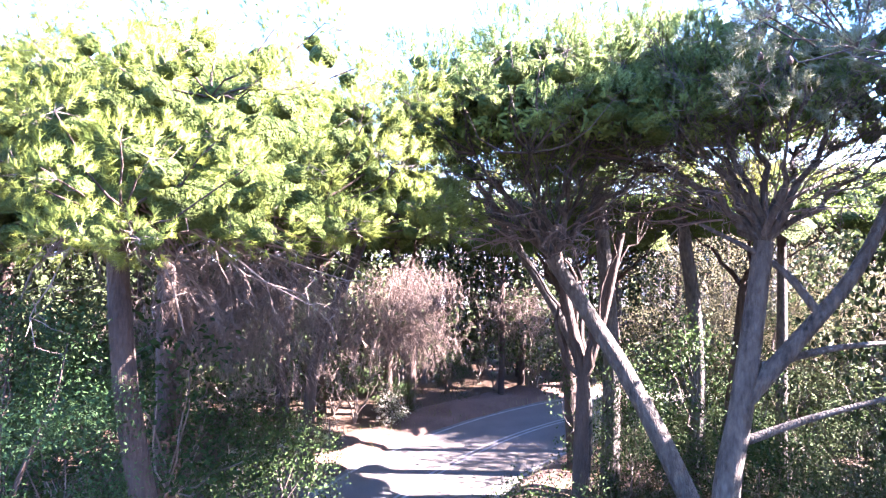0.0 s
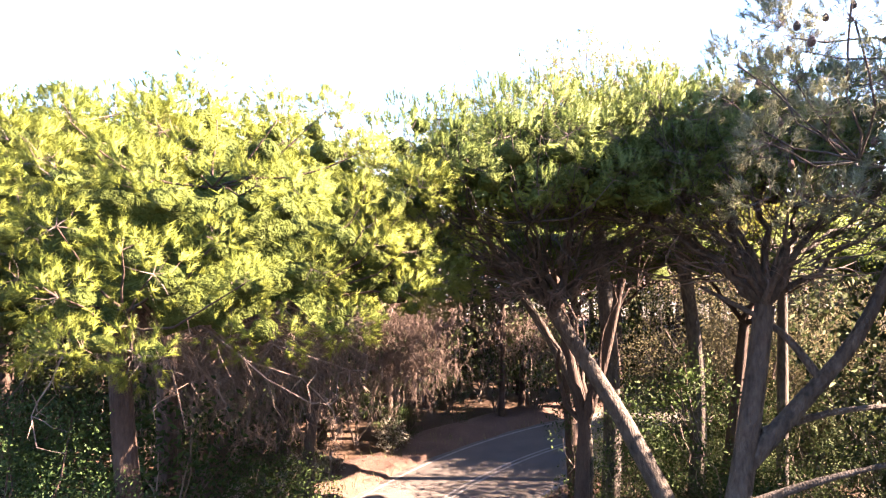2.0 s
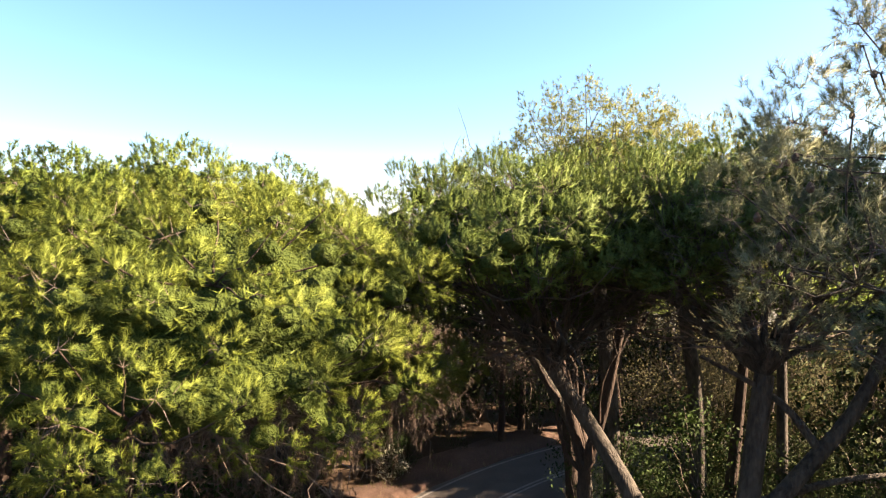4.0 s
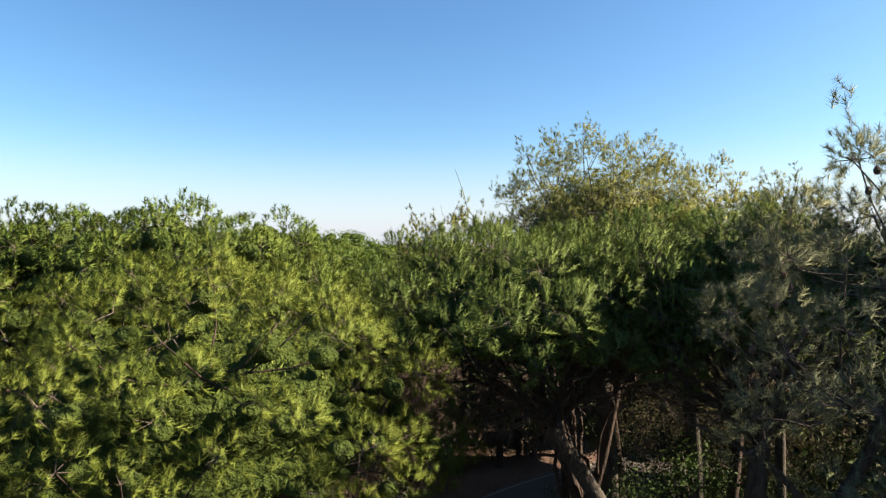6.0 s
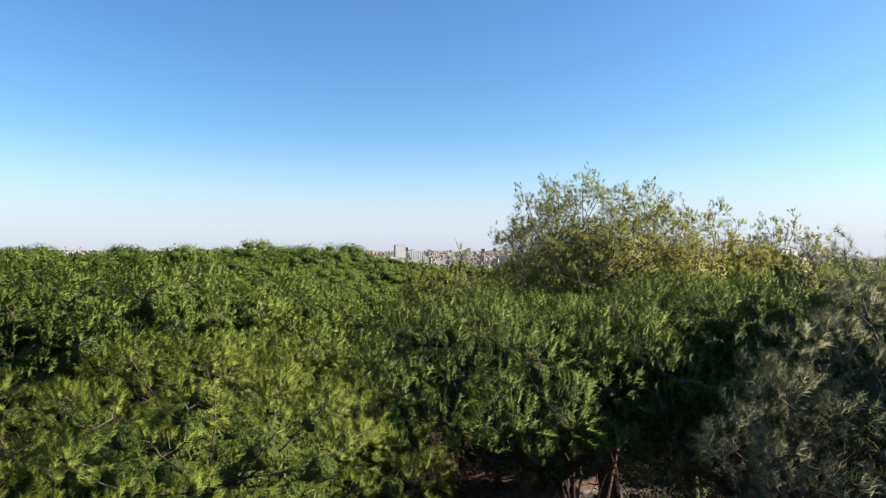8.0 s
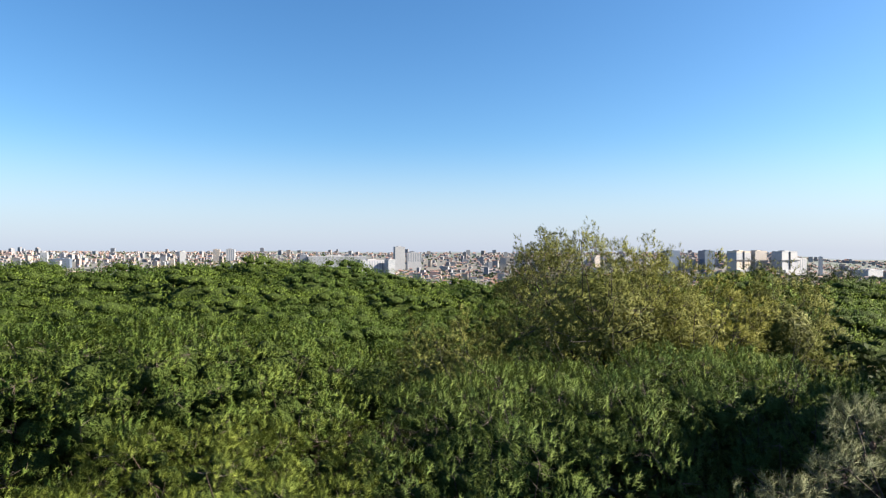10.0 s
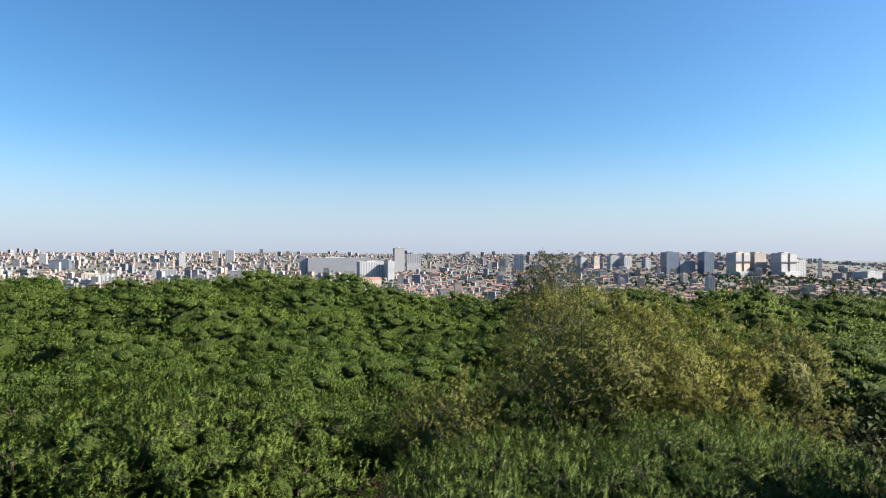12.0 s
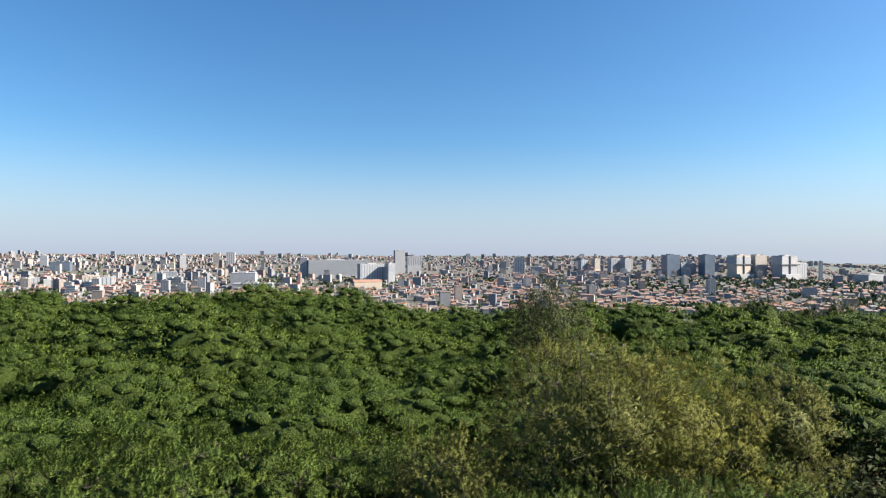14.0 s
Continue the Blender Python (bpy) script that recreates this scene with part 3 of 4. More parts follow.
# near pine with grey-green needles and cones
coned = pine_near("coned_pine", "grey-green pine with sparse upright shoots and dark cones", (6.4, 5.0, 0), [(6.2, 5.1, 4)], (5.6, 5.3, 8.8),
                  (5.2, 5.5, 10.3), (2.4, 1.6), 2.2, 15, k=104, per=28, needles=36, crad=0.27, mat=M_GREYNEEDLE, bark=M_GREYBARK, thick=0.16, up=0.5, low=-0.4, lumpy=0.14, power=2.0,
                  limb=0.25, needle=(0.09, 0.085, 0.0046), spread=(12, 80), inner=0.5, inside=2500, spray=(0.10, 0.05), solid=False, sprigs=34)
r_cone = np.random.default_rng(4)
for k in range(46):
    u = sphere_dirs(1, r_cone, -0.3)[0]
    at = np.array([5.2, 5.5, 10.3]) - np.array([6.4, 5.0, 0]) + u * np.array([2.5, 1.7, 2.3]) * r_cone.uniform(0.75, 1.0)
    g = Geo()
    tube(g, np.array([[0, 0, -0.045], [0, 0, -0.03], [0, 0, 0.0], [0, 0, 0.03], [0, 0, 0.05]]) + at, [0.008, 0.028, 0.034, 0.022, 0.004], 7)
    part("cone", g, M_CONE, coned, "dark brown pine cone" if k == 0 else "")
# tall pine added out of view so that its shade falls on its neighbours
pine_near("umbrella_pine", "tall umbrella pine added out of view to shade its neighbours", (10.9, 8.6, 0), [(10.9, 8.6, 5)], (10.8, 8.5, 10.0),
          (10.8, 8.5, 11.8), (2.9, 3.0), 4.4, 22, k=90, per=20, needles=10, crad=0.6, thick=0.2, low=-0.9, needle=(0.22, 0.10, 0.018))
# three more pines added out of view, only for the shade they cast
for q, (x, y, h) in enumerate(((6.9, 1.9, 9.6), (10.6, 3.6, 12.4), (5.6, -2.6, 9.4))):
    pine_near("umbrella_pine", "umbrella pine added out of view to cast shade", (x, y, 0), [(x + 0.1, y, 4)], (x, y, 7.6),
              (x, y, h), (2.5, 2.3), 2.3, 90 + q, k=60, per=16, needles=10, crad=0.62, thick=0.2, needle=(0.3, 0.2, 0.035), inside=3500)
# twin-stemmed dark pine at the road
pine_near("umbrella_pine", "dark slender twin-stemmed pine beside the road", (3.3, 14.9, 0), [(3.35, 15, 3)], (3.4, 15.0, 4.6),
          (3.2, 16.2, 9.6), (2.6, 2.4), 1.5, 16, k=60, per=45, needles=18, mat=M_NEEDLE_DEEP, solid=False, inside=5000, thick=0.2, limbs=6, **{**FINGER, "needle": (0.13, 0.07, 0.021)},
          extra=[(((3.4, 15, 4.6), (3.8, 14.7, 6.2), (4.2, 14.6, 8.2)), 0.14, 0.09), (((3.4, 15, 4.6), (3.0, 15.0, 6.5), (2.7, 15.2, 8.4)), 0.14, 0.09)])
# pine that leans over the road
pine_near("umbrella_pine", "umbrella pine leaning over the road with a low broad crown", (-4.7, 20.7, 0), [(-4.3, 20.6, 4)], (-2.6, 20.3, 8.2),
          (-1.7, 20.2, 9.2), (2.9, 2.6), 1.3, 23, k=60, per=40, needles=14, crad=0.5, thick=0.2, limbs=8, **{**FINGER, "needle": (0.15, 0.08, 0.026)})
# the tall airy pines that stand over the others
AIRY = dict(mat=M_OLIVE, bark=M_GREYBARK, up=0.42, low=-0.75, lumpy=0.17, power=2.0, needle=(0.09, 0.085, 0.0095), limb=0.3, inside=8000, solid=False, spread=(12, 82), inner=0.3)
pine_near("aleppo_pine", "tall airy pine with greyish olive foliage above canopy", (4.8, 17.8, 0), [(4.8, 17.7, 5)], (4.4, 17.6, 9.4),
          (4.2, 17.1, 11.6), (2.5, 2.5), 2.5, 17, k=190, per=30, needles=18, crad=0.34, thick=0.26, sprigs=60, **AIRY)
AIRY["mat"] = M_ALEPPO
pine_near("aleppo_pine", "broad airy pine with yellowish foliage beside taller one", (7.6, 18.6, 0), [(7.6, 18.5, 5)], (7.0, 18.3, 9.0),
          (6.4, 17.8, 11.2), (2.6, 2.6), 2.3, 18, k=190, per=30, needles=18, crad=0.34, thick=0.24, sprigs=50, **AIRY)
AIRY["mat"] = M_OLIVE
pine_near("aleppo_pine", "small olive airy pine at the canopy edge", (10.1, 18.4, 0), [(10.1, 18.4, 5)], (10.0, 18.3, 9.4),
          (10.0, 18.2, 11.2), (1.4, 1.4), 1.7, 19, k=60, per=30, needles=24, crad=0.34, thick=0.16, sprigs=40, **AIRY)
pine_near("aleppo_pine", "small olive-green pine rising from a canopy gap", (3.72, 16.7, 0), [(3.72, 16.6, 4.5)], (1.2, 15.8, 9.0),
          (0.3, 15.6, 10.4), (1.3, 1.2), 1.4, 20, k=60, per=30, needles=24, crad=0.34, thick=0.14, sprigs=40, **AIRY)
pine_near("dark_pine", "dark bushy pine standing above the far canopy", (6.9, 39.5, 0), [(6.9, 39.5, 5)], (6.9, 39.5, 10.0),
          (6.9, 39.5, 12.0), (2.3, 2.1), 2.6, 21, k=90, per=34, needles=12, crad=0.42, thick=0.2, mat=M_DARKPINE, low=-0.8, lumpy=0.22, power=1.8, needle=(0.14, 0.11, 0.020), inside=2500, solid=False, sprigs=40)
for q, (x, y, h, w) in enumerate(((30.7, 59.0, 12.9, 2.2), (36.4, 61.0, 11.9, 1.1), (38.4, 60.0, 12.2, 1.0), (41.4, 62.0, 11.9, 1.2))):
    pine_near("dark_pine", "dark bushy pine at the far edge of the wood", (x, y, 0), [(x, y, 5)], (x, y, 9.5),
              (x, y, h - 2.6), (w, w), 2.6, 121 + q, k=40, per=24, needles=9, crad=0.5, thick=0.2, mat=M_DARKPINE, low=-0.8, lumpy=0.15, power=1.8, 
              needle=(0.16, 0.13, 0.034), inside=300)


def pine_kind(seed, radius, height, trunk_h, k, per, needles, size, width, limbs, rings):
    """An umbrella pine for the wood, to be copied: trunk, limbs and a crown of rounded tufted lobes."""
    r = np.random.default_rng(seed)
    tree = thing("umbrella_pine", "umbrella pine with dense green crown in the wood", "tree", group="pines of the wood")
    w = Geo()
    fork = np.array([r.normal(0, 0.3), r.normal(0, 0.3), trunk_h - 2.2])
    tube(w, smooth_line([(0, 0, -0.6), (fork[0] * 0.2, fork[1] * 0.9, trunk_h * 0.4), fork], 8), np.linspace(0.23, 0.15, 8), 8)
    part("trunk", w, M_BARK, tree, smooth=True)
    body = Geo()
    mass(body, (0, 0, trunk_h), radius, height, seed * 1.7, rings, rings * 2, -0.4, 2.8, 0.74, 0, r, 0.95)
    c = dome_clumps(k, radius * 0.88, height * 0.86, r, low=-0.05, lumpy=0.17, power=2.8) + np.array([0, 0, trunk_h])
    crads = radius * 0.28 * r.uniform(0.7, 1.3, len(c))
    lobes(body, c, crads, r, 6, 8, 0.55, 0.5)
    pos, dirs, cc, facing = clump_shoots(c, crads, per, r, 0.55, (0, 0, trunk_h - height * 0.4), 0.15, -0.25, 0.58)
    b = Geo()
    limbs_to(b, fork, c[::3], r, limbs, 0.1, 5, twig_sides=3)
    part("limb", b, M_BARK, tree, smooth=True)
    part("inner_crown", body, M_SHADE_MASS, tree, smooth=True)
    tpl = [shoot(needles, 0.10, 0.09, width, r, (10, 76)) for _ in range(4)]
    f = Geo().soup(*place(tpl, pos, dirs, size * r.uniform(0.75, 1.25, len(pos)), r, facing, 0.55))
    part("crown", f, M_NEEDLE_FAR, tree)
    return tree


KINDS = [
    [pine_kind(31 + i, 2.6 + 0.22 * i, 1.75, 9.0, 28, 92, 6, 0.95, 0.024, 5, 14) for i in range(3)],
    [pine_kind(41 + i, 2.65 + 0.22 * i, 1.75, 9.0, 27, 66, 5, 1.02, 0.031, 4, 12) for i in range(3)],
    [pine_kind(51 + i, 2.7 + 0.22 * i, 1.75, 9.0, 26, 46, 4, 1.2, 0.042, 3, 10) for i in range(3)],
    [pine_kind(61 + i, 2.7 + 0.22 * i, 1.75, 9.0, 24, 12, 4, 1.9, 0.10, 3, 9) for i in range(3)],
]
used = set()


def canopy(x, y):
    """How high the wood's tops stand."""
    z = 10.8 + 0.9 * random.uniform(-1, 1) + 0.9 * noise.noise((x / 14, y / 14, 8)) + 0.9 * noise.noise((x / 5, y / 5, 2))
    z += 0.9 * min(1, max(0, (-x - 4) / 22)) + 0.8 * math.exp(-((x + 10) ** 2 + (y - 60) ** 2) / 40)
    z += 0.5 * min(1, max(0, (-x - 2) / 8)) * min(1, max(0, (y - 34) / 14))
    z -= 0.7 * math.exp(-((x + 1) ** 2) / 60) * (y < 40)
    return z


def glade(x, y, half):
    """The opening in the wood through which the sun reaches the road."""
    return 10 < x < 23 and abs(y - 20.6 + x * 0.035) < half


NEAR = [(6.9, 1.9), (10.6, 3.4), (5.6, -2.6), (10.9, 8.6), (-3.3, 7.9), (-6.6, 14.2), (1.7, 11.3), (5.3, 11.4), (4.7, 5.5), (-2.6, 20.3), (3.2, 16.2), (5.0, 17.8), (6, 11.6)]


def plant(x, y, r, broad=1.0):
    dist = math.hypot(x, y)
    seen = y > 6 and abs(x) < 0.75 * y + 4.5
    level = 3 if not seen else 0 if dist < 23 else 1 if dist < 42 else 2
    proto = KINDS[level][int(r.integers(0, 3))]
    top = canopy(x, y)
    s = top / 10.95
    wide = s * broad * r.uniform(0.84, 1.04)
    m = pose(x, y, min(0, terrain(x, y)), r.normal(0, 2), r.normal(0, 2), r.uniform(0, 360)) @ Matrix.Diagonal((wide, wide, s, 1))
    if proto.name not in used:
        used.add(proto.name)
        proto.matrix_basis = m
        return
    copy_thing(bpy.data.objects[proto.name], m @ Matrix.Diagonal([1 / v for v in proto.scale] + [1]))


rw = np.random.default_rng(99)
step = 4.5
planted = 0
for j in range(-4, 17):
    for i in range(-16, 17):
        x, y = (i + 0.5 * (j % 2)) * step + rw.uniform(-1.1, 1.1), j * step + rw.uniform(-1.1, 1.1)
        # the wood is extended on the right, beyond the view, to block low sun
        if y > 68 or x < -0.80 * max(y, 0) - 11 or x > 0.80 * max(y, 0) + 24 or math.hypot(x, y) < 6.5:
            continue
        if road_distance(x, y) < HALF + 0.9 or any(math.hypot(x - a, y - b) < 3.4 for a, b in NEAR):
            continue
        if glade(x, y, 3.2):
            continue
        if y < 10 and -7.5 < x < 5 and y > 1:
            continue
        if y < 1 and (i + j) % 2:
            continue
        plant(x, y, rw)
        planted += 1

# broad crowns that meet over the road
for x, y in ((-6.0, 23.4), (4.5, 21.0), (-1.6, 28.4)):
    plant(x, y, rw, 1.25)
# crowns that close over the road where it bends away
for i in range(len(ROAD) - 92, len(ROAD), 6):
    a, b = ROAD[i], ROAD[min(i + 1, len(ROAD) - 1)] - ROAD[i - 1]
    b = b / np.linalg.norm(b)
    for side in (-1, 1):
        x, y = a + np.array([b[1], -b[0]]) * side * (HALF + 0.5)
        if y > 28:
            plant(float(x), float(y), rw)

for kind in KINDS:
    for proto in kind:
        if proto.name not in used:
            for ob in (*proto.children_recursive, proto):
                bpy.data.objects.remove(ob)


# ---- undergrowth ----
def leaf_cards(n, size, r, long=1.7):
    """Small pointed leaves as folded diamonds round the origin, two triangles each."""
    d = r.normal(size=(n, 3))
    d /= np.linalg.norm(d, axis=1)[:, None]
    s = np.cross(d, r.normal(size=(n, 3)))
    s /= np.linalg.norm(s, axis=1)[:, None]
    nrm = np.cross(d, s)
    L = (size * r.uniform(0.7, 1.3, n))[:, None]
    tip, w = d * L * long, s * L * 0.42
    mid = d * L * long * 0.45 + nrm * L * 0.10
    return np.stack([np.stack([np.zeros((n, 3)), mid - w, tip], 1), np.stack([np.zeros((n, 3)), tip, mid + w], 1)], 1)


def bush_mesh(tree, r, centres, crad, per, size, mat, woody, root, thick=0.05, n_limb=6, flat=(1, 1, 0.8)):
    b = Geo()
    limbs_to(b, root, centres[::4], r, n_limb, thick, 3, twig_sides=3)
    part("stem", b, woody, tree, smooth=True)
    n = len(centres) * per
    u = sphere_dirs(n, r)
    pos = np.repeat(centres, per, 0) + u * (crad * r.uniform(0.2, 1, n) ** 0.5)[:, None] * np.array(flat)
    lv = leaf_cards(n, size, r) + pos[:, None, None]
    middle = centres.mean(0)
    out = pos - middle
    out /= np.linalg.norm(out, axis=1)[:, None] + 1e-9
    facing = u * 0.5 + out * 0.35 + r.normal(0, 0.2, u.shape)
    facing /= np.linalg.norm(facing, axis=1)[:, None] + 1e-9
    part("foliage", Geo().soup(lv, np.repeat(facing, 2, 0)), mat, tree)


def bush_kind(name, label, seed, radius, height, k, per, size, mat, crad=0.45, group="bushes of the undergrowth"):
    r = np.random.default_rng(seed)
    tree = thing(name, label, "bush", group=group)
    c = sphere_dirs(k, r, -0.9) * np.array([radius, radius, height / 2]) * (r.uniform(0.35, 1, k) ** 0.5)[:, None] + np.array([0, 0, height * 0.55])
    c[:, 2] = np.maximum(c[:, 2], 0.15)
    bush_mesh(tree, r, c, crad, per, size, mat, M_TWIG, (0, 0, 0))
    return tree


BUSHES = [
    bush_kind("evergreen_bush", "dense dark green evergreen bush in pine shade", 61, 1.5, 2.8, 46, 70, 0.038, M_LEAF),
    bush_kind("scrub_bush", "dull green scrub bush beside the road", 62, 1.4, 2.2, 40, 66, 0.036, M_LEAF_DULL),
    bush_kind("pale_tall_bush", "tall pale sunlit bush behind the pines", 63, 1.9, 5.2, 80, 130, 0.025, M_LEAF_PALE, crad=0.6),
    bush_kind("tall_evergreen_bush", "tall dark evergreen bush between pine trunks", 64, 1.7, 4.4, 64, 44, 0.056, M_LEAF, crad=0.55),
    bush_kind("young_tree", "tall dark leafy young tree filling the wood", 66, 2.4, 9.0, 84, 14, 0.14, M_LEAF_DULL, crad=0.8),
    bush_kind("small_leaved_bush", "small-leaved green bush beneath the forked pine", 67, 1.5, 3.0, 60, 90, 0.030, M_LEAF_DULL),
    bush_kind("silvery_bush", "low silvery grey bush at the road edge", 65, 0.75, 1.0, 22, 36, 0.05, M_SILVER, crad=0.25),
]
bush_used = set()


def put_bush(kind, x, y, s, r, z=None):
    proto = BUSHES[kind]
    m = pose(x, y, ground_height(x, y) - 0.05 if z is None else z, 0, 0, r.uniform(0, 360)) @ Matrix.Diagonal((s * r.uniform(0.9, 1.15), s * r.uniform(0.9, 1.15), s * r.uniform(0.85, 1.2), 1))
    if kind not in bush_used:
        bush_used.add(kind)
        proto.matrix_basis = m
        return
    copy_thing(proto, m @ Matrix.Diagonal([1 / v for v in proto.scale] + [1]))


rb = np.random.default_rng(123)
for j in range(0, 24):
    for i in range(-16, 17):
        x, y = i * 2.3 + rb.uniform(-0.9, 0.9), 9 + j * 1.9 + rb.uniform(-0.7, 0.7)
        d = road_distance(x, y)
        if abs(x) > 0.75 * y + 3 or d < HALF + (0.5 if y > 28 else 1.5) + (0.5 if x < 0 and y < 24 else 0) or y > 42:
            continue
        if y > 36 and (i + j) % 2:
            continue
        right = x > 3.5
        if right and y < 14.5 and rb.random() < 0.45:
            continue
        u = rb.random()
        if glade(x, y, 2.6):
            put_bush(1, x, y, rb.uniform(0.4, 0.65), rb)
            continue
        if (y > 29 or (x < 0 and y > 15) or (x > 9 and y > 25)) and d > HALF + (1.0 if y > 30 else 2.5) and u < 0.62:
            put_bush(4, x, y, rb.uniform(0.78, 0.92), rb)
            continue
        if right:
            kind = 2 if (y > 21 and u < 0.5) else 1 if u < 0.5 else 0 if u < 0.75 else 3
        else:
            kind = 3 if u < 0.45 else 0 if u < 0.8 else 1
        put_bush(kind, x, y, rb.uniform(0.75, 1.15) if d > HALF + 2.6 else rb.uniform(0.45, 0.7), rb)
for x, y, s in ((-5.3, 22.2, 1.1), (-4.6, 23.4, 0.9), (-2.35, 26.4, 1.1), (-5.9, 21.0, 0.8), (-7.0, 20.6, 0.7)):
    put_bush(6, x, y, s, rb)
for x, y, s in ((7.2, 9.4, 1.3), (8.0, 10.6, 1.4), (6.9, 8.4, 1.0), (8.8, 12.2, 1.3), (6.6, 12.9, 1.0)):
    put_bush(5, x, y, s, rb)

for x, y, s in ((5.6, 17.4, 1.1), (6.9, 16.4, 1.2), (8.4, 17.2, 1.1), (6.6, 19.6, 1.0), (8.3, 20.4, 1.1), (10.4, 18.8, 1.2), (9.8, 21.2, 1.0), (12.2, 20.2, 1.2), (7.4, 14.2, 0.9), (9.6, 14.6, 1.1), (11.6, 16.4, 1.2), (5.4, 15.2, 0.8), (9.0, 19.4, 1.1), (11.0, 23.4, 1.1), (13.4, 22.4, 1.1), (12.6, 25.6, 1.0), (10.0, 24.6, 1.0), (14.6, 18.6, 1.1), (13.4, 16.4, 1.0), (15.2, 25.0, 1.1)):
    if road_distance(x, y) > HALF + 0.8:
        put_bush(3 if y > 20.5 else 5, x, y, s * (0.8 if x < 10 else 1.0), rb)

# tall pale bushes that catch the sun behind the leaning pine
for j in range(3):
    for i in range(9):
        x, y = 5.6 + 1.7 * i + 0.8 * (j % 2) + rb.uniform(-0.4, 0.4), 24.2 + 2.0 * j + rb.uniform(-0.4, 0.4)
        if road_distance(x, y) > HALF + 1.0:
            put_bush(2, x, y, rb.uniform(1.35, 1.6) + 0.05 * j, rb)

# young trees added, mostly out of view, to dapple the road and shade the forked pine
for x, y, s in ((14.6, 20.7, 0.95), (15.6, 22.6, 1.0), (11.6, 15.0, 0.95), (12.0, 13.0, 1.0), (11.4, 11.8, 0.9)):
    put_bush(4, x, y, s, rb)

# a thick hedge of evergreen bushes beneath the tall pine, added unseen to block low sun
for x, y, s in ((10.2, 7.4, 1.3), (10.1, 9.2, 1.3), (11.6, 10.8, 1.3), (11.8, 8.4, 1.3)):
    put_bush(3, x, y, s, rb)

# dark bushes on the inner side of the bend
for x, y in ((7.6, 26.2), (9.0, 27.2), (10.4, 27.8), (12.0, 28.2), (13.8, 28.6), (15.6, 28.8)):
    for k in range(4):
        if road_distance(x, y) > HALF + 0.7:
            put_bush(3, x, y, 0.85, rb)
            break
        y -= 0.6

# young trees behind the bend
for i in range(11):
    for y0 in (29.5, 32.5):
        x, y = 5.0 + 2.3 * i + rb.uniform(-0.6, 0.6), y0 + rb.uniform(-0.8, 0.8)
        if road_distance(x, y) > HALF + 1.2:
            put_bush(4, x, y, rb.uniform(0.85, 0.95), rb)

# young trees that close the view beneath the crowns past the bend
for x, y, s in ((10.5, 38.6, 0.95), (12.4, 39.8, 1.0), (14.2, 40.6, 0.95), (16.0, 41.2, 1.0), (17.8, 40.4, 0.95), (19.6, 41.4, 1.0), (21.6, 40.6, 0.95)):
    if road_distance(x, y) > HALF + 1:
        put_bush(4, x, y, s, rb)

# young trees that close the wood towards its far edge
for j, y0 in enumerate((43.0, 47.5)):
    for i in range(-13, 14):
        x, y = i * 3.0 + 1.5 * j + rb.uniform(-0.8, 0.8), y0 + rb.uniform(-1.2, 1.2)
        if abs(x) < 0.75 * y + 2 and road_distance(x, y) > HALF + 1:
            put_bush(4, x, y, rb.uniform(0.8, 0.95), rb)

# young trees added out of view on the right to keep sun off the undergrowth
for x, y, s in ((13.8, 9.0, 1.0), (12.0, 4.0, 1.0), (12.4, 6.8, 1.0), (12.6, 9.8, 1.0), (13.0, 12.0, 0.95), (14.6, 13.4, 0.9), (15.4, 4.6, 1.05), (17.4, 8.2, 1.0), (15.0, 1.0, 1.0), (20.0, 5.5, 1.05)):
    put_bush(4, x, y, s, rb)
for x, y, s in ((-5.7, 12.3, 1.15), (-4.3, 13.2, 0.9), (-6.9, 11.6, 1.2), (-3.9, 15.6, 0.8), (-5.6, 10.6, 1.45)):
    put_bush(3, x, y, s, rb)

# the broad-leaved evergreen beside the sunlit pine
r_oak = np.random.default_rng(71)
oak = thing("evergreen_oak", "glossy green broad-leaved evergreen tree under the sunlit pine", "tree", at=(-4.75, 7.0, 0))
c_oak = sphere_dirs(120, r_oak) * np.array([1.45, 1.0, 2.9]) * (r_oak.uniform(0.4, 1, 120) ** 0.4)[:, None] + np.array([0.0, 0, 4.5])
bush_mesh(oak, r_oak, c_oak, 0.42, 330, 0.028, M_OAK, M_BARK, (0, 0, 0), thick=0.11, n_limb=9)


# ---- dead brown boughs under the crowns beyond the road ----
def dead_tree(base, seed, spots, label):
    r = np.random.default_rng(seed)
    tree = thing("dead_limbed_pine", label, "tree", at=base)
    o = np.asarray(base, float)
    w = Geo()
    top = np.array([r.normal(0, 0.3), r.normal(0, 0.3), 8.6])
    tube(w, smooth_line([(0, 0, 0), (0.15, 0.1, 4), top], 8), np.linspace(0.2, 0.12, 8), 8)
    part("trunk", w, M_BARK, tree, smooth=True)
    for spot in spots:
        q = np.asarray(spot, float) - o
        start = np.array([0, 0, q[2] + 0.8])
        bough = Geo()
        ln = bend(start, q, r, sag=0.12, wobble=0.08, n=8)
        tube(bough, ln, np.linspace(0.05, 0.012, 8), 5)
        piece = part("dead_bough", bough, M_TWIG, tree)
        n = 240
        at = ln[r.integers(3, 8, n)] + r.normal(0, 0.7, (n, 3)) * np.array([1, 1, 0.5])
        dirs = r.normal(0, 0.5, (n, 3)) + np.array([0, 0, -1.1])
        tpl = [shoot(16, 0.4, 0.2, 0.012, r, (10, 40)) for _ in range(4)]
        part("dead_foliage", Geo().soup(place(tpl, at, dirs, r.uniform(0.7, 1.3, n), r)), M_DEAD, piece, "brown dry needles hanging in tassels")
    return tree


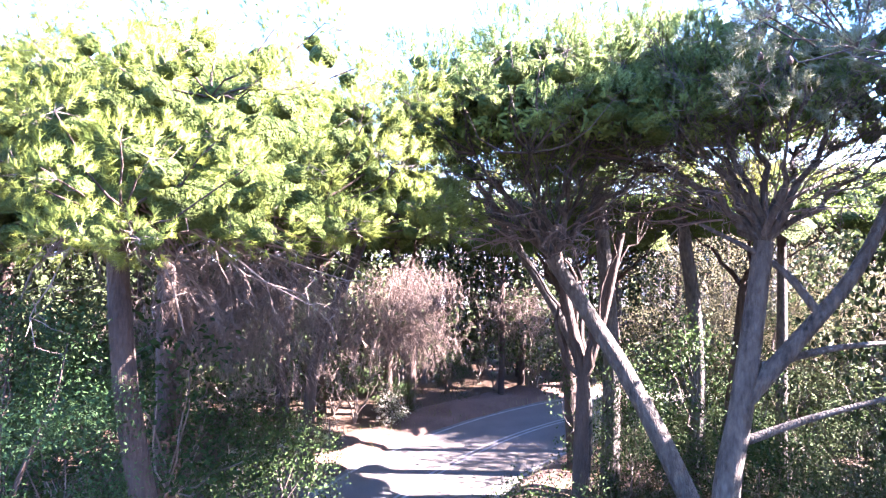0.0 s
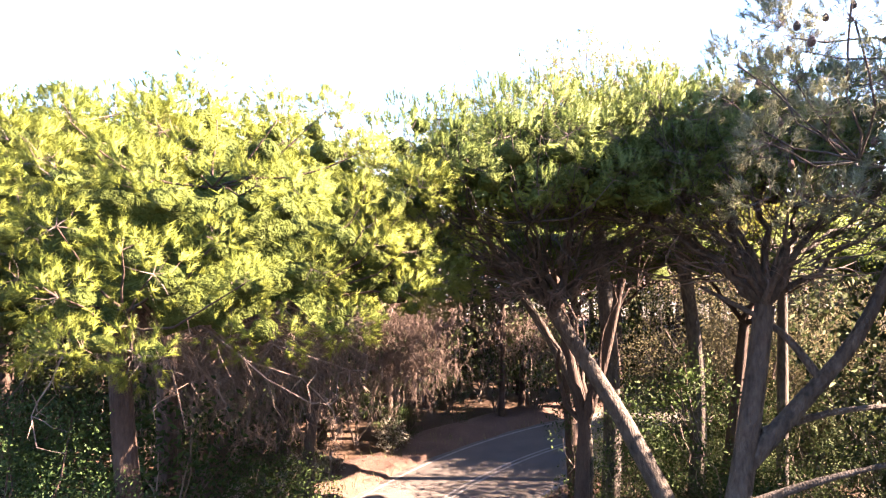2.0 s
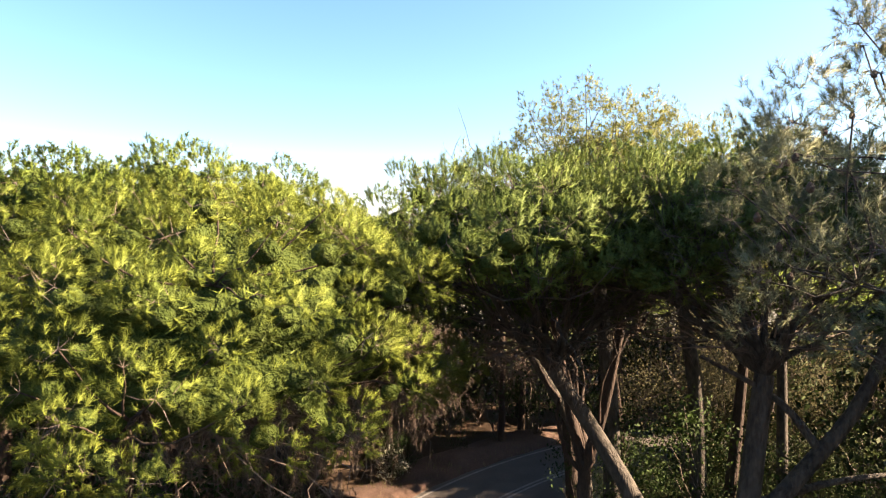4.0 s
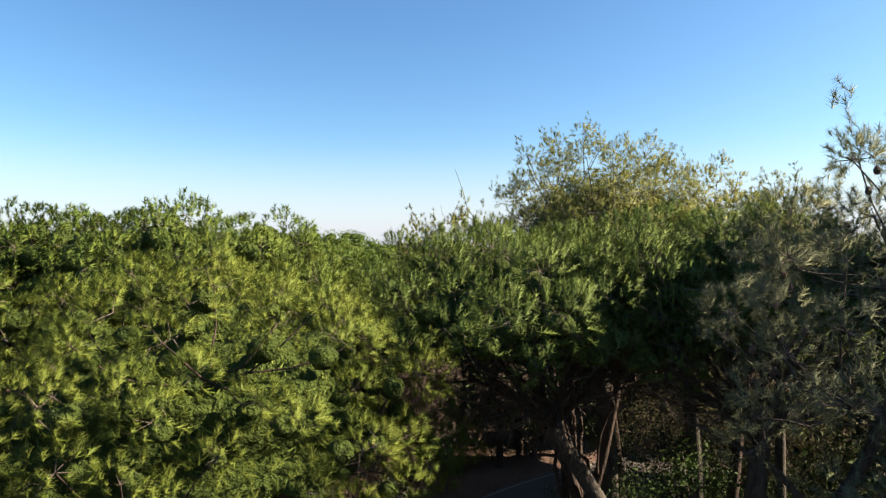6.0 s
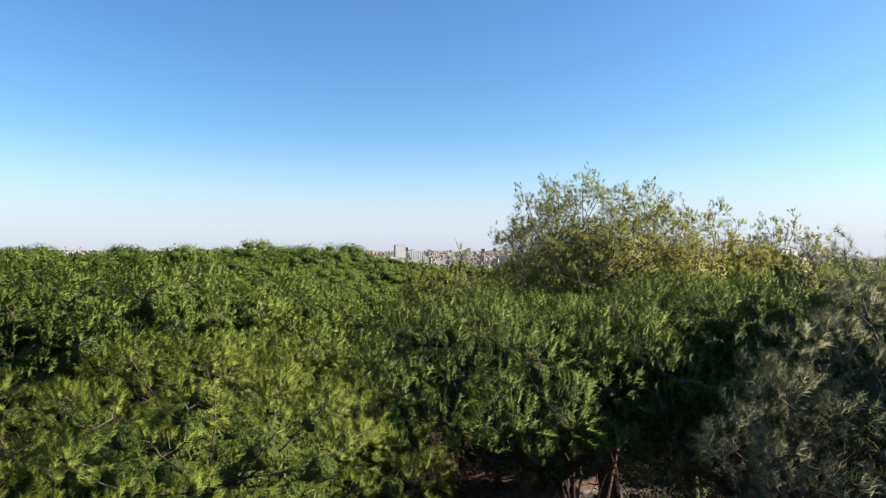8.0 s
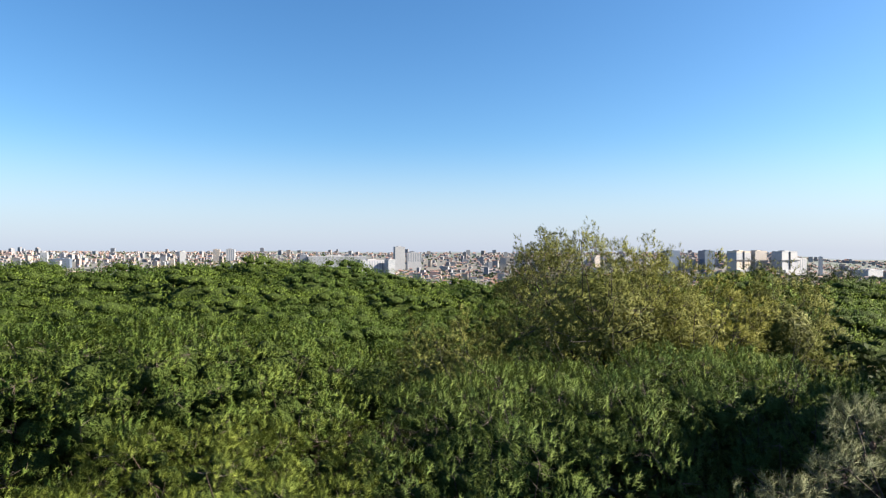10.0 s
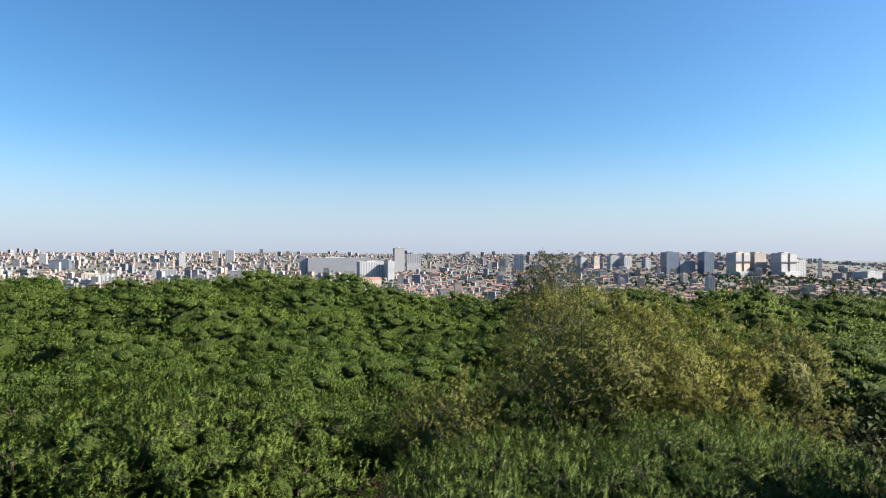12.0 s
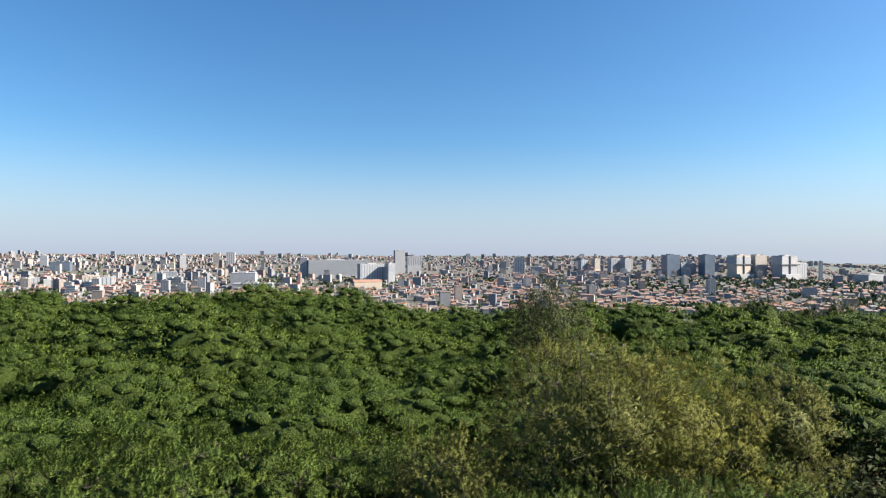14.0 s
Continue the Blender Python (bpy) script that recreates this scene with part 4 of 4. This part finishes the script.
dead_tree((-7.6, 17.0, 0), 81, [(-5.6, 14.6, 5.9), (-4.6, 14.4, 5.6), (-3.7, 14.6, 5.4), (-3.0, 14.9, 5.9), (-2.6, 15.2, 5.2), (-4.2, 14.2, 6.4), (-6.6, 14.8, 5.4), (-3.4, 14.4, 6.6), (-5.0, 14.6, 4.9), (-2.2, 15.6, 6.2), (-1.6, 16.0, 5.6), (-5.6, 15.0, 6.6), (-4.0, 15.2, 4.8)],
          "pine with brown dead boughs hanging beside the road")
dead_tree((-2.6, 27.6, 0), 82, [(-2.9, 25.6, 4.6), (-1.9, 25.3, 4.0), (-1.0, 25.4, 3.6), (-0.3, 25.8, 4.4), (-1.4, 25.2, 5.2), (-0.5, 25.2, 5.6), (-2.3, 25.0, 5.6), (-3.3, 25.4, 3.9), (0.3, 26.0, 3.5), (-1.5, 25.6, 3.1), (-2.6, 25.4, 3.3), (-0.6, 25.6, 5.0), (-3.8, 25.2, 5.0), (0.2, 25.6, 6.0)],
          "pine with brown dead boughs overhanging the road bend")
dead_tree((4.0, 32.4, 0), 83, [(3.2, 30.9, 3.6), (4.2, 30.6, 4.2), (5.2, 31.0, 3.4), (3.6, 30.6, 5.0), (2.6, 31.0, 4.6)], "pine with brown dead boughs behind the road")

# marker post at the verge
post = thing("marker_post", "thin dark marker post on the sandy verge", "post", at=(-4.35, 23.2, 0.1))
g = Geo()
tube(g, [(0, 0, -0.2), (0, 0, 0.5), (0.01, 0, 1.15)], [0.035, 0.033, 0.03], 8)
part("shaft", g, material("dark_post", (0.03, 0.03, 0.03), (0.07, 0.06, 0.055), 9, 0.7, 0.2), post, smooth=True)
g = Geo()
tube(g, [(0.008, 0, 0.72), (0.009, 0, 0.9)], [0.037, 0.036], 8)
part("band", g, M_LINE, post, "pale reflective band")

# sandy needle-strewn verge with low mounds
def verge(i0, i1, off0, off1, seed, label):
    tan = np.gradient(ROAD, axis=0)
    tan /= np.linalg.norm(tan, axis=1)[:, None]
    nrm = np.stack([tan[:, 1], -tan[:, 0]], -1)
    g, rows, cuts = Geo(), [], 12
    for i in range(i0, i1):
        for k in range(cuts + 1):
            f = k / cuts
            p = ROAD[i] + nrm[i] * (off0 + (off1 - off0) * f + (0.25 * noise.noise((i * 0.3, seed, 0)) if k in (0, cuts) else 0))
            ends = min(1.0, (i - i0) / 4, (i1 - 1 - i) / 4)
            z = 0.02 + ends * math.sin(math.pi * min(1, f * 1.0)) ** 0.7 * (0.30 + 0.30 * noise.noise((p[0] * 0.6, p[1] * 0.6, seed)) + 0.05 * noise.noise((p[0] * 3, p[1] * 3, 1)))
            rows.append((p[0], p[1], z if 0 < k < cuts else -0.04))
    n, c = i1 - i0, cuts + 1
    i, j = np.meshgrid(np.arange(n - 1), np.arange(cuts), indexing="ij")
    g.add(rows, quads=np.stack([i * c + j, i * c + j + 1, (i + 1) * c + j + 1, (i + 1) * c + j], -1).reshape(-1, 4))
    return tagged(part("verge", g, M_LITTER, smooth=True), label, "verge", kind="structure")


mid = len(ROAD) - 120
verge(mid - 70, mid + 70, -HALF - 2.6, -HALF + 0.12, 4, "reddish verge of sand and fallen needles along the road")
verge(mid - 70, mid + 70, HALF - 0.12, HALF + 1.9, 9, "brown verge of soil and needles along the road")

# grass tufts on the verges
rg = np.random.default_rng(5)
blades = []
for _ in range(5200):
    i = int(rg.integers(mid - 30, mid + 30))
    t2 = ROAD[i + 1] - ROAD[i]
    t2 /= np.linalg.norm(t2)
    o = (HALF + abs(rg.normal(0.9, 0.7))) * (1 if rg.random() < 0.6 else -1)
    p = ROAD[i] + np.array([t2[1], -t2[0]]) * o + rg.normal(0, 0.2, 2)
    h = rg.uniform(0.08, 0.3)
    a = rg.uniform(0, 6.28)
    d = np.array([math.cos(a), math.sin(a)]) * 0.012
    lean = rg.normal(0, 0.35 * h, 2)
    z = ground_height(p[0], p[1]) + 0.02
    blades.append([(p[0] - d[0], p[1] - d[1], z), (p[0] + d[0], p[1] + d[1], z), (p[0] + lean[0], p[1] + lean[1], z + h + 0.15)])
tagged(part("grass", Geo().soup(np.array(blades)), M_GRASS), "dry yellow-green grass along the verges", "grass", kind="stuff")


# ---- the city beyond the woods ----
def facade(name, colours, rough=0.8):
    """Painted render in one of several colours for each house."""
    m = bpy.data.materials.new(name)
    m.use_nodes = True
    n, ln = m.node_tree.nodes, m.node_tree.links
    geo, ramp = n.new("ShaderNodeNewGeometry"), n.new("ShaderNodeValToRGB")
    ramp.color_ramp.interpolation = "CONSTANT"
    while len(ramp.color_ramp.elements) < len(colours):
        ramp.color_ramp.elements.new(0.5)
    for k, c in enumerate(colours):
        ramp.color_ramp.elements[k].position, ramp.color_ramp.elements[k].color = k / len(colours), (*c, 1)
    add = n.new("ShaderNodeMath")
    add.operation = "FRACT"
    info, both = n.new("ShaderNodeObjectInfo"), n.new("ShaderNodeMath")
    ln.new(geo.outputs["Random Per Island"], both.inputs[0])
    ln.new(info.outputs["Random"], both.inputs[1])
    ln.new(both.outputs[0], add.inputs[0])
    ln.new(add.outputs[0], ramp.inputs[0])
    grime = n.new("ShaderNodeTexNoise")
    grime.inputs["Scale"].default_value = 0.15
    ln.new(geo.outputs["Position"], grime.inputs["Vector"])
    mul = n.new("ShaderNodeMix")
    mul.data_type, mul.blend_type = "RGBA", "MULTIPLY"
    mul.inputs[0].default_value = 0.35
    ln.new(ramp.outputs[0], mul.inputs[6])
    ln.new(grime.outputs["Fac"], mul.inputs[7])
    ln.new(mul.outputs[2], n["Principled BSDF"].inputs["Base Color"])
    n["Principled BSDF"].inputs["Roughness"].default_value = rough
    return m


# distance haze is put into these wall colours: bluish and low in contrast
M_FACADE = facade("city_render", [(0.239, 0.249, 0.267), (0.188, 0.199, 0.228), (0.303, 0.307, 0.318), (0.239, 0.209, 0.195), (0.217, 0.231, 0.267), (0.339, 0.289, 0.260), (0.188, 0.213, 0.249), (0.275, 0.289, 0.311)])
M_ROOF = facade("city_roofs", [(0.330, 0.175, 0.125), (0.290, 0.160, 0.118), (0.271, 0.248, 0.234), (0.299, 0.199, 0.161), (0.208, 0.203, 0.208), (0.254, 0.181, 0.153)])
M_WHITE = facade("white_render", [(0.414, 0.427, 0.449), (0.326, 0.343, 0.370)])
M_GREY = facade("grey_concrete", [(0.34, 0.355, 0.39), (0.39, 0.40, 0.425)])
M_BEIGE = facade("beige_render", [(0.46, 0.40, 0.34), (0.49, 0.43, 0.37)])
M_PINK = facade("pink_render", [(0.58, 0.38, 0.32), (0.60, 0.41, 0.35)])
M_TERRACOTTA = facade("terracotta_tiles", [(0.36, 0.20, 0.14), (0.33, 0.19, 0.14)])
# window glass made lighter and bluer, haze painted into its colour
M_GLASS = material("dark_window_glass", (0.13, 0.165, 0.21), (0.18, 0.215, 0.26), 0.05, 0.15, spec=0.6)
M_BLUEGLASS = material("blue_glass", (0.085, 0.115, 0.165), (0.13, 0.165, 0.22), 0.05, 0.15, spec=0.6)
M_STEEL = material("dark_steel", (0.05, 0.055, 0.065), (0.09, 0.095, 0.11), 0.2, 0.5)
M_CITYTREE = material("city_tree_leaves", (0.035, 0.060, 0.025), (0.075, 0.105, 0.045), 0.05, 0.7, island=0.5)


def gable(g, w, d, h, rise):
    """A pitched roof over a w x d house, eaves at height h."""
    a, b = w / 2 + 0.5, d / 2 + 0.5
    v = [(-a, -b, h), (a, -b, h), (a, b, h), (-a, b, h), (-a, 0, h + rise), (a, 0, h + rise)]
    g.add(v, tris=[(0, 4, 3), (1, 2, 5)], quads=[(0, 1, 5, 4), (2, 3, 4, 5), (0, 3, 2, 1)])


def building(name, label, x, y, w, d, base, top, wall_mat, turn=0, windows="", roof_mat=None, pitch=0, storeys=None, glass=None, group=""):
    """A city block: wall, roof with parapet, and bands, ribs or rows of windows."""
    h = top - base
    ob = thing(name, label, "building", group, at=(x, y, base))
    ob.rotation_euler = (0, 0, radians(turn))
    part("wall", Geo().box(-w / 2, -d / 2, -50, w / 2, d / 2, h), wall_mat, ob)
    g = Geo()
    if pitch:
        gable(g, w, d, h, pitch)
    else:
        g.box(-w / 2 - 0.3, -d / 2 - 0.3, h, w / 2 + 0.3, d / 2 + 0.3, h + 1.2)
        g.box(-w * 0.2, -d * 0.3, h + 1.2, w * 0.12, d * 0.3, h + 4.0)
    part("roof", g, roof_mat or wall_mat, ob)
    glass = glass or M_GLASS
    n = storeys or max(2, int(h / 3.4))
    if windows == "bands":
        for k in range(n):
            z = h * (k + 0.35) / n
            part("window_band", Geo().box(-w / 2 - 0.12, -d / 2 - 0.15, z, w / 2 + 0.12, d / 2 + 0.15, z + h / n * 0.34), glass, ob)
    elif windows == "ribs":
        c = max(3, int(w / 9))
        for k in range(c):
            xx = -w / 2 + w * (k + 0.5) / c
            part("window_column", Geo().box(xx - w / c * 0.14, -d / 2 - 0.15, 2, xx + w / c * 0.14, d / 2 + 0.15, h - 2), glass, ob)
    elif windows == "grid":
        c = max(4, int(w / 8))
        me = None
        for k in range(min(n, 12)):
            for q in range(c):
                if me is None:
                    me = Geo().box(-w / c * 0.3, -0.3, 0, w / c * 0.3, 0.3, h / n * 0.5).mesh("window", glass)
                o = part("window", me, glass, ob)
                o.location = (-w / 2 + w * (q + 0.5) / c, -d / 2, h * (k + 0.3) / n)
    return ob


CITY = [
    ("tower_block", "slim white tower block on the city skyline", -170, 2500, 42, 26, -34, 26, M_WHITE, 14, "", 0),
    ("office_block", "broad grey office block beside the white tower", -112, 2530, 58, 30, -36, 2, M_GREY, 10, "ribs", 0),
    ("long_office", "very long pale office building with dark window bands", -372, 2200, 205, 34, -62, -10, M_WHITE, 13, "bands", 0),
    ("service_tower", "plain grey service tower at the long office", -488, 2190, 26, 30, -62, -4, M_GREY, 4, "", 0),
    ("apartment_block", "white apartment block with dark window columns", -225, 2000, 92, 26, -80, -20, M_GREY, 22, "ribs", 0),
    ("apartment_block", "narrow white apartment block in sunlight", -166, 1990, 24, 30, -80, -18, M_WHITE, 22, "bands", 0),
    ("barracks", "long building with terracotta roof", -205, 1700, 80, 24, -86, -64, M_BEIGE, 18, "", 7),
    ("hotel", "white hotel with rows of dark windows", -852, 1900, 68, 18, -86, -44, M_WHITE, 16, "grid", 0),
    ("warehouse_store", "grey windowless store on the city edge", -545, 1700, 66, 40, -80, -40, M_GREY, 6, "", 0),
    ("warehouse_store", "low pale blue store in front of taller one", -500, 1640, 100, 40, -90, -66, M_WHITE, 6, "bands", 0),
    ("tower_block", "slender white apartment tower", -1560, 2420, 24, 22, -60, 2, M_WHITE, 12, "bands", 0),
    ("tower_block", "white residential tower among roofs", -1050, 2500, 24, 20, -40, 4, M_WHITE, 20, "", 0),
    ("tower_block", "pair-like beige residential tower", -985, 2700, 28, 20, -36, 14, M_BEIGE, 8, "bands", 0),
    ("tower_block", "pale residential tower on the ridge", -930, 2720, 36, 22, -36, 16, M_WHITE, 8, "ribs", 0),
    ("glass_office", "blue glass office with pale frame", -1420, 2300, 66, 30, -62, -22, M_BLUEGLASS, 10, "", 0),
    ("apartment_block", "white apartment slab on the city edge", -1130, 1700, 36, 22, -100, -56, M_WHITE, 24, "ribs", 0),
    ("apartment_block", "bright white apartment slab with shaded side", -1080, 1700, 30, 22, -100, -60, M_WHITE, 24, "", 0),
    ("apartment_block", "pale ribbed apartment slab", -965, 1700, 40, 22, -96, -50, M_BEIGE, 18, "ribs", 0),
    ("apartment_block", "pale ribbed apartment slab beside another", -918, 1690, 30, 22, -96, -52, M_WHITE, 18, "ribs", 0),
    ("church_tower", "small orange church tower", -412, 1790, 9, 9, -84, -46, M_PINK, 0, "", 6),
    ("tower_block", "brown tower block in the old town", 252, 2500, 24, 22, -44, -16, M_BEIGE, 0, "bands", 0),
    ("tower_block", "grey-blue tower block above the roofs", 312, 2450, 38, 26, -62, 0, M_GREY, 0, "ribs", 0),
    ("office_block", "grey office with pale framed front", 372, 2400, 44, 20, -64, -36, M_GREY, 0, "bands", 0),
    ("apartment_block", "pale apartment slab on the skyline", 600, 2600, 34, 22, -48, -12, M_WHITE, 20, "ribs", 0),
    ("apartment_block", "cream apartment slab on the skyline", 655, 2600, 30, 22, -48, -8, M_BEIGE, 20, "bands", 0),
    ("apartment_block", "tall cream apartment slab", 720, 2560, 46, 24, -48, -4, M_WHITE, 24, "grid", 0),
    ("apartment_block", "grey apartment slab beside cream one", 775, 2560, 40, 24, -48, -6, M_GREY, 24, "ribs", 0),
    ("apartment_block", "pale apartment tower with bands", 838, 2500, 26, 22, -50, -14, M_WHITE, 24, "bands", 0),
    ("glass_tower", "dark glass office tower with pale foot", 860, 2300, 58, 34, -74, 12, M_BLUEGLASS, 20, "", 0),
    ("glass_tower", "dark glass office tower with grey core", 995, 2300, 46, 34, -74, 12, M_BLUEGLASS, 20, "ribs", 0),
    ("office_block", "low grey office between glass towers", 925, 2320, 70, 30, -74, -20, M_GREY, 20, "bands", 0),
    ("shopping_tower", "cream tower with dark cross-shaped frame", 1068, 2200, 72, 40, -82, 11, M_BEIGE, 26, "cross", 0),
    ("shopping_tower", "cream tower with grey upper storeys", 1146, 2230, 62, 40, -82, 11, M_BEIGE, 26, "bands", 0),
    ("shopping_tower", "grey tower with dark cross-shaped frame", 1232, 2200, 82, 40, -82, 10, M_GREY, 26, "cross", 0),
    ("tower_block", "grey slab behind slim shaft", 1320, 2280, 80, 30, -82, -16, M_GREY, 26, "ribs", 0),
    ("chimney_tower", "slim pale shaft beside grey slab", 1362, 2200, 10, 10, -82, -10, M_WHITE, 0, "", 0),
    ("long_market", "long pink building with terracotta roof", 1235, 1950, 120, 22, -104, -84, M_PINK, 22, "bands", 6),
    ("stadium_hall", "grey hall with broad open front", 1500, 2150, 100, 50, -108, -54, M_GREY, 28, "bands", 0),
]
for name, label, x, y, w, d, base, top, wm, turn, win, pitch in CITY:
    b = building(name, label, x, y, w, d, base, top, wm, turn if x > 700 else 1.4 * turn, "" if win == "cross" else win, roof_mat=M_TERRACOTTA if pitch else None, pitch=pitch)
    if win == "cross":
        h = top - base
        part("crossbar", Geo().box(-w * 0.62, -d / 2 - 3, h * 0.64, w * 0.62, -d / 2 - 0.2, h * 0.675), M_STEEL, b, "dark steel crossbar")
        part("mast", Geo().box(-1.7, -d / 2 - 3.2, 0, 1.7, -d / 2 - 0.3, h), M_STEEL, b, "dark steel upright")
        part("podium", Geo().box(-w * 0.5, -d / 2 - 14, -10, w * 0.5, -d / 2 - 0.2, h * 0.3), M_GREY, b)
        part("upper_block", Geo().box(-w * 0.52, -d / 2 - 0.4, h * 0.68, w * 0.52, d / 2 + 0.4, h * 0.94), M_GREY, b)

# apartment blocks of the newer quarters
rp = np.random.default_rng(77)
BLOCKS = []
for k, (w, d, h, wm) in enumerate(((16, 14, 27, M_FACADE), (22, 13, 22, M_GREY), (15, 15, 30, M_BEIGE), (30, 13, 20, M_FACADE), (18, 14, 33, M_FACADE), (26, 14, 25, M_PINK))):
    BLOCKS.append(building("apartment_block", "rendered apartment block with rows of windows", 0, 0, w, d, 0, h, wm, 0, "bands" if k % 2 else "ribs", storeys=int(h / 4.5), group="apartment blocks"))
flats = []
while len(flats) < 150:
    u = rp.random()
    y = rp.uniform(1420, 1900) if u < 0.4 else rp.uniform(1900, 3100)
    x = (rp.uniform(-0.74, -0.38) if u < 0.25 else rp.uniform(0.12, 0.45) if u < 0.55 else rp.uniform(-0.74, 0.55)) * y
    if all(math.hypot(x - a, y - b) > 34 for a, b in flats) and all(math.hypot(x - c[2], y - c[3]) > c[4] / 2 + 24 for c in CITY):
        flats.append((x, y))
for k, (x, y) in enumerate(flats):
    m = pose(x, y, terrain(x, y) - 2, 0, 0, rp.choice((-16, -8, 2, 10)) + rp.uniform(-4, 4)) @ Matrix.Diagonal((1, 1, rp.uniform(0.75, 1.2), 1))
    if k < len(BLOCKS):
        BLOCKS[k].matrix_basis = m
    else:
        proto = BLOCKS[k % len(BLOCKS)]
        copy_thing(proto, m)

# single houses of the nearer quarters
rc = np.random.default_rng(2024)
HOUSES = []
for k in range(10):
    w, d, h = rc.uniform(8, 14), rc.uniform(8, 11), rc.uniform(6, 12)
    hs = thing("town_house", "rendered town house with tiled roof in the city", "house", group="town houses")
    part("wall", Geo().box(-w / 2, -d / 2, -8, w / 2, d / 2, h), M_FACADE, hs)
    g = Geo()
    gable(g, w, d, h, rc.uniform(2.5, 4.5))
    part("roof", g, M_ROOF, hs)
    for q in range(max(1, int(w / 7))):
        part("window", Geo().box(-w / 2 + 2 + q * 7, -d / 2 - 0.1, h * 0.55, -w / 2 + 4.6 + q * 7, -d / 2 + 0.2, h * 0.8), M_GLASS, hs)
    HOUSES.append(hs)
spots = []
while len(spots) < 230:
    y = rc.uniform(1180, 1620)
    x = rc.uniform(-0.74, 0.74) * y
    if all(math.hypot(x - a, y - b) > 26 for a, b in spots) and all(math.hypot(x - c[2], y - c[3]) > c[4] / 2 + 18 for c in CITY):
        spots.append((x, y))
for k, (x, y) in enumerate(spots):
    m = pose(x, y, terrain(x, y), 0, 0, rc.uniform(-26, 10))
    if k < 10:
        HOUSES[k].matrix_basis = m
    else:
        copy_thing(HOUSES[k % 10], m)

# the mass of farther roofs
walls, roofs = Geo(), Geo()
for k in range(6600):
    y = 1060 + 2950 * rc.random() ** 1.2
    x = rc.uniform(-0.78, 0.78) * y
    if math.hypot(x, y) > 4600 or any(abs(x - c[2]) < c[4] / 2 + 12 and abs(y - c[3]) < c[5] / 2 + 25 for c in CITY):
        continue
    if noise.noise((x / 260, y / 260, 7)) > 0.42:
        continue
    if 0.30 < x / y < 0.72 and 1600 < y < 2190 and rc.random() < 0.8:
        continue
    if -0.32 < x / y < -0.06 and 1750 < y < 2190 and rc.random() < 0.7:
        continue
    big = rc.random() < (0.02 if y < 1700 else 0.05 if y > 2700 else 0.05 + 0.12 * (noise.noise((x / 400, y / 400, 3)) > 0.1))
    w, d, h = (rc.uniform(10, 26), rc.uniform(10, 16), rc.uniform(14, 34)) if big else (rc.uniform(7, 14), rc.uniform(7, 11), rc.uniform(6, 12))
    a = radians(rc.uniform(-28, 10))
    rot = np.array([[math.cos(a), -math.sin(a), 0], [math.sin(a), math.cos(a), 0], [0, 0, 1]])
    at = np.array([x, y, terrain(x, y)])
    for target, build in ((walls, "w"), (roofs, "r")):
        g = Geo()
        if build == "w":
            g.box(-w / 2, -d / 2, -8, w / 2, d / 2, h)
        elif big:
            g.box(-w / 2 - 0.3, -d / 2 - 0.3, h, w / 2 + 0.3, d / 2 + 0.3, h + 1.0)
        else:
            gable(g, w, d, h, rc.uniform(1.5, 3.2))
        n0 = target.n
        target.v.append((g.v[0] @ rot.T + at).astype(np.float32))
        target.n += len(g.v[0])
        target.q.append(g.q[0] + n0)
        if g.t:
            target.t.append(g.t[0] + n0)
town = part("distant_town", walls, M_FACADE)
tagged(town, "dense pale town houses spreading to the skyline", "buildings", kind="stuff")
part("roof", roofs, M_ROOF, town, "terracotta and grey roofs")

# trees and lawns between the houses
tpl = [leaf_cards(16, 4.0, rc).reshape(-1, 3, 3) for _ in range(4)]
pos = []
while len(pos) < 2600:
    y = 1000 + 3000 * rc.random() ** 1.6
    x = rc.uniform(-0.78, 0.78) * y
    if noise.noise((x / 260, y / 260, 7)) > 0.25 or rc.random() < 0.22:
        pos.append((x, y, terrain(x, y) + rc.uniform(2, 7)))
while len(pos) < 3300:
    y = rc.uniform(1500, 2200)
    x = (rc.uniform(0.30, 0.72) if rc.random() < 0.75 else rc.uniform(-0.32, -0.06)) * y
    if all(abs(x - c[2]) > c[4] / 2 + 8 or abs(y - c[3]) > 30 for c in CITY):
        pos.append((x, y, terrain(x, y) + rc.uniform(2, 6)))
pos = np.array(pos)
tagged(part("distant_trees", Geo().soup(place(tpl, pos, rc.normal(size=pos.shape), rc.uniform(0.7, 1.6, len(pos)), rc)), M_CITYTREE), "dark green trees scattered among the houses", "trees", kind="stuff")
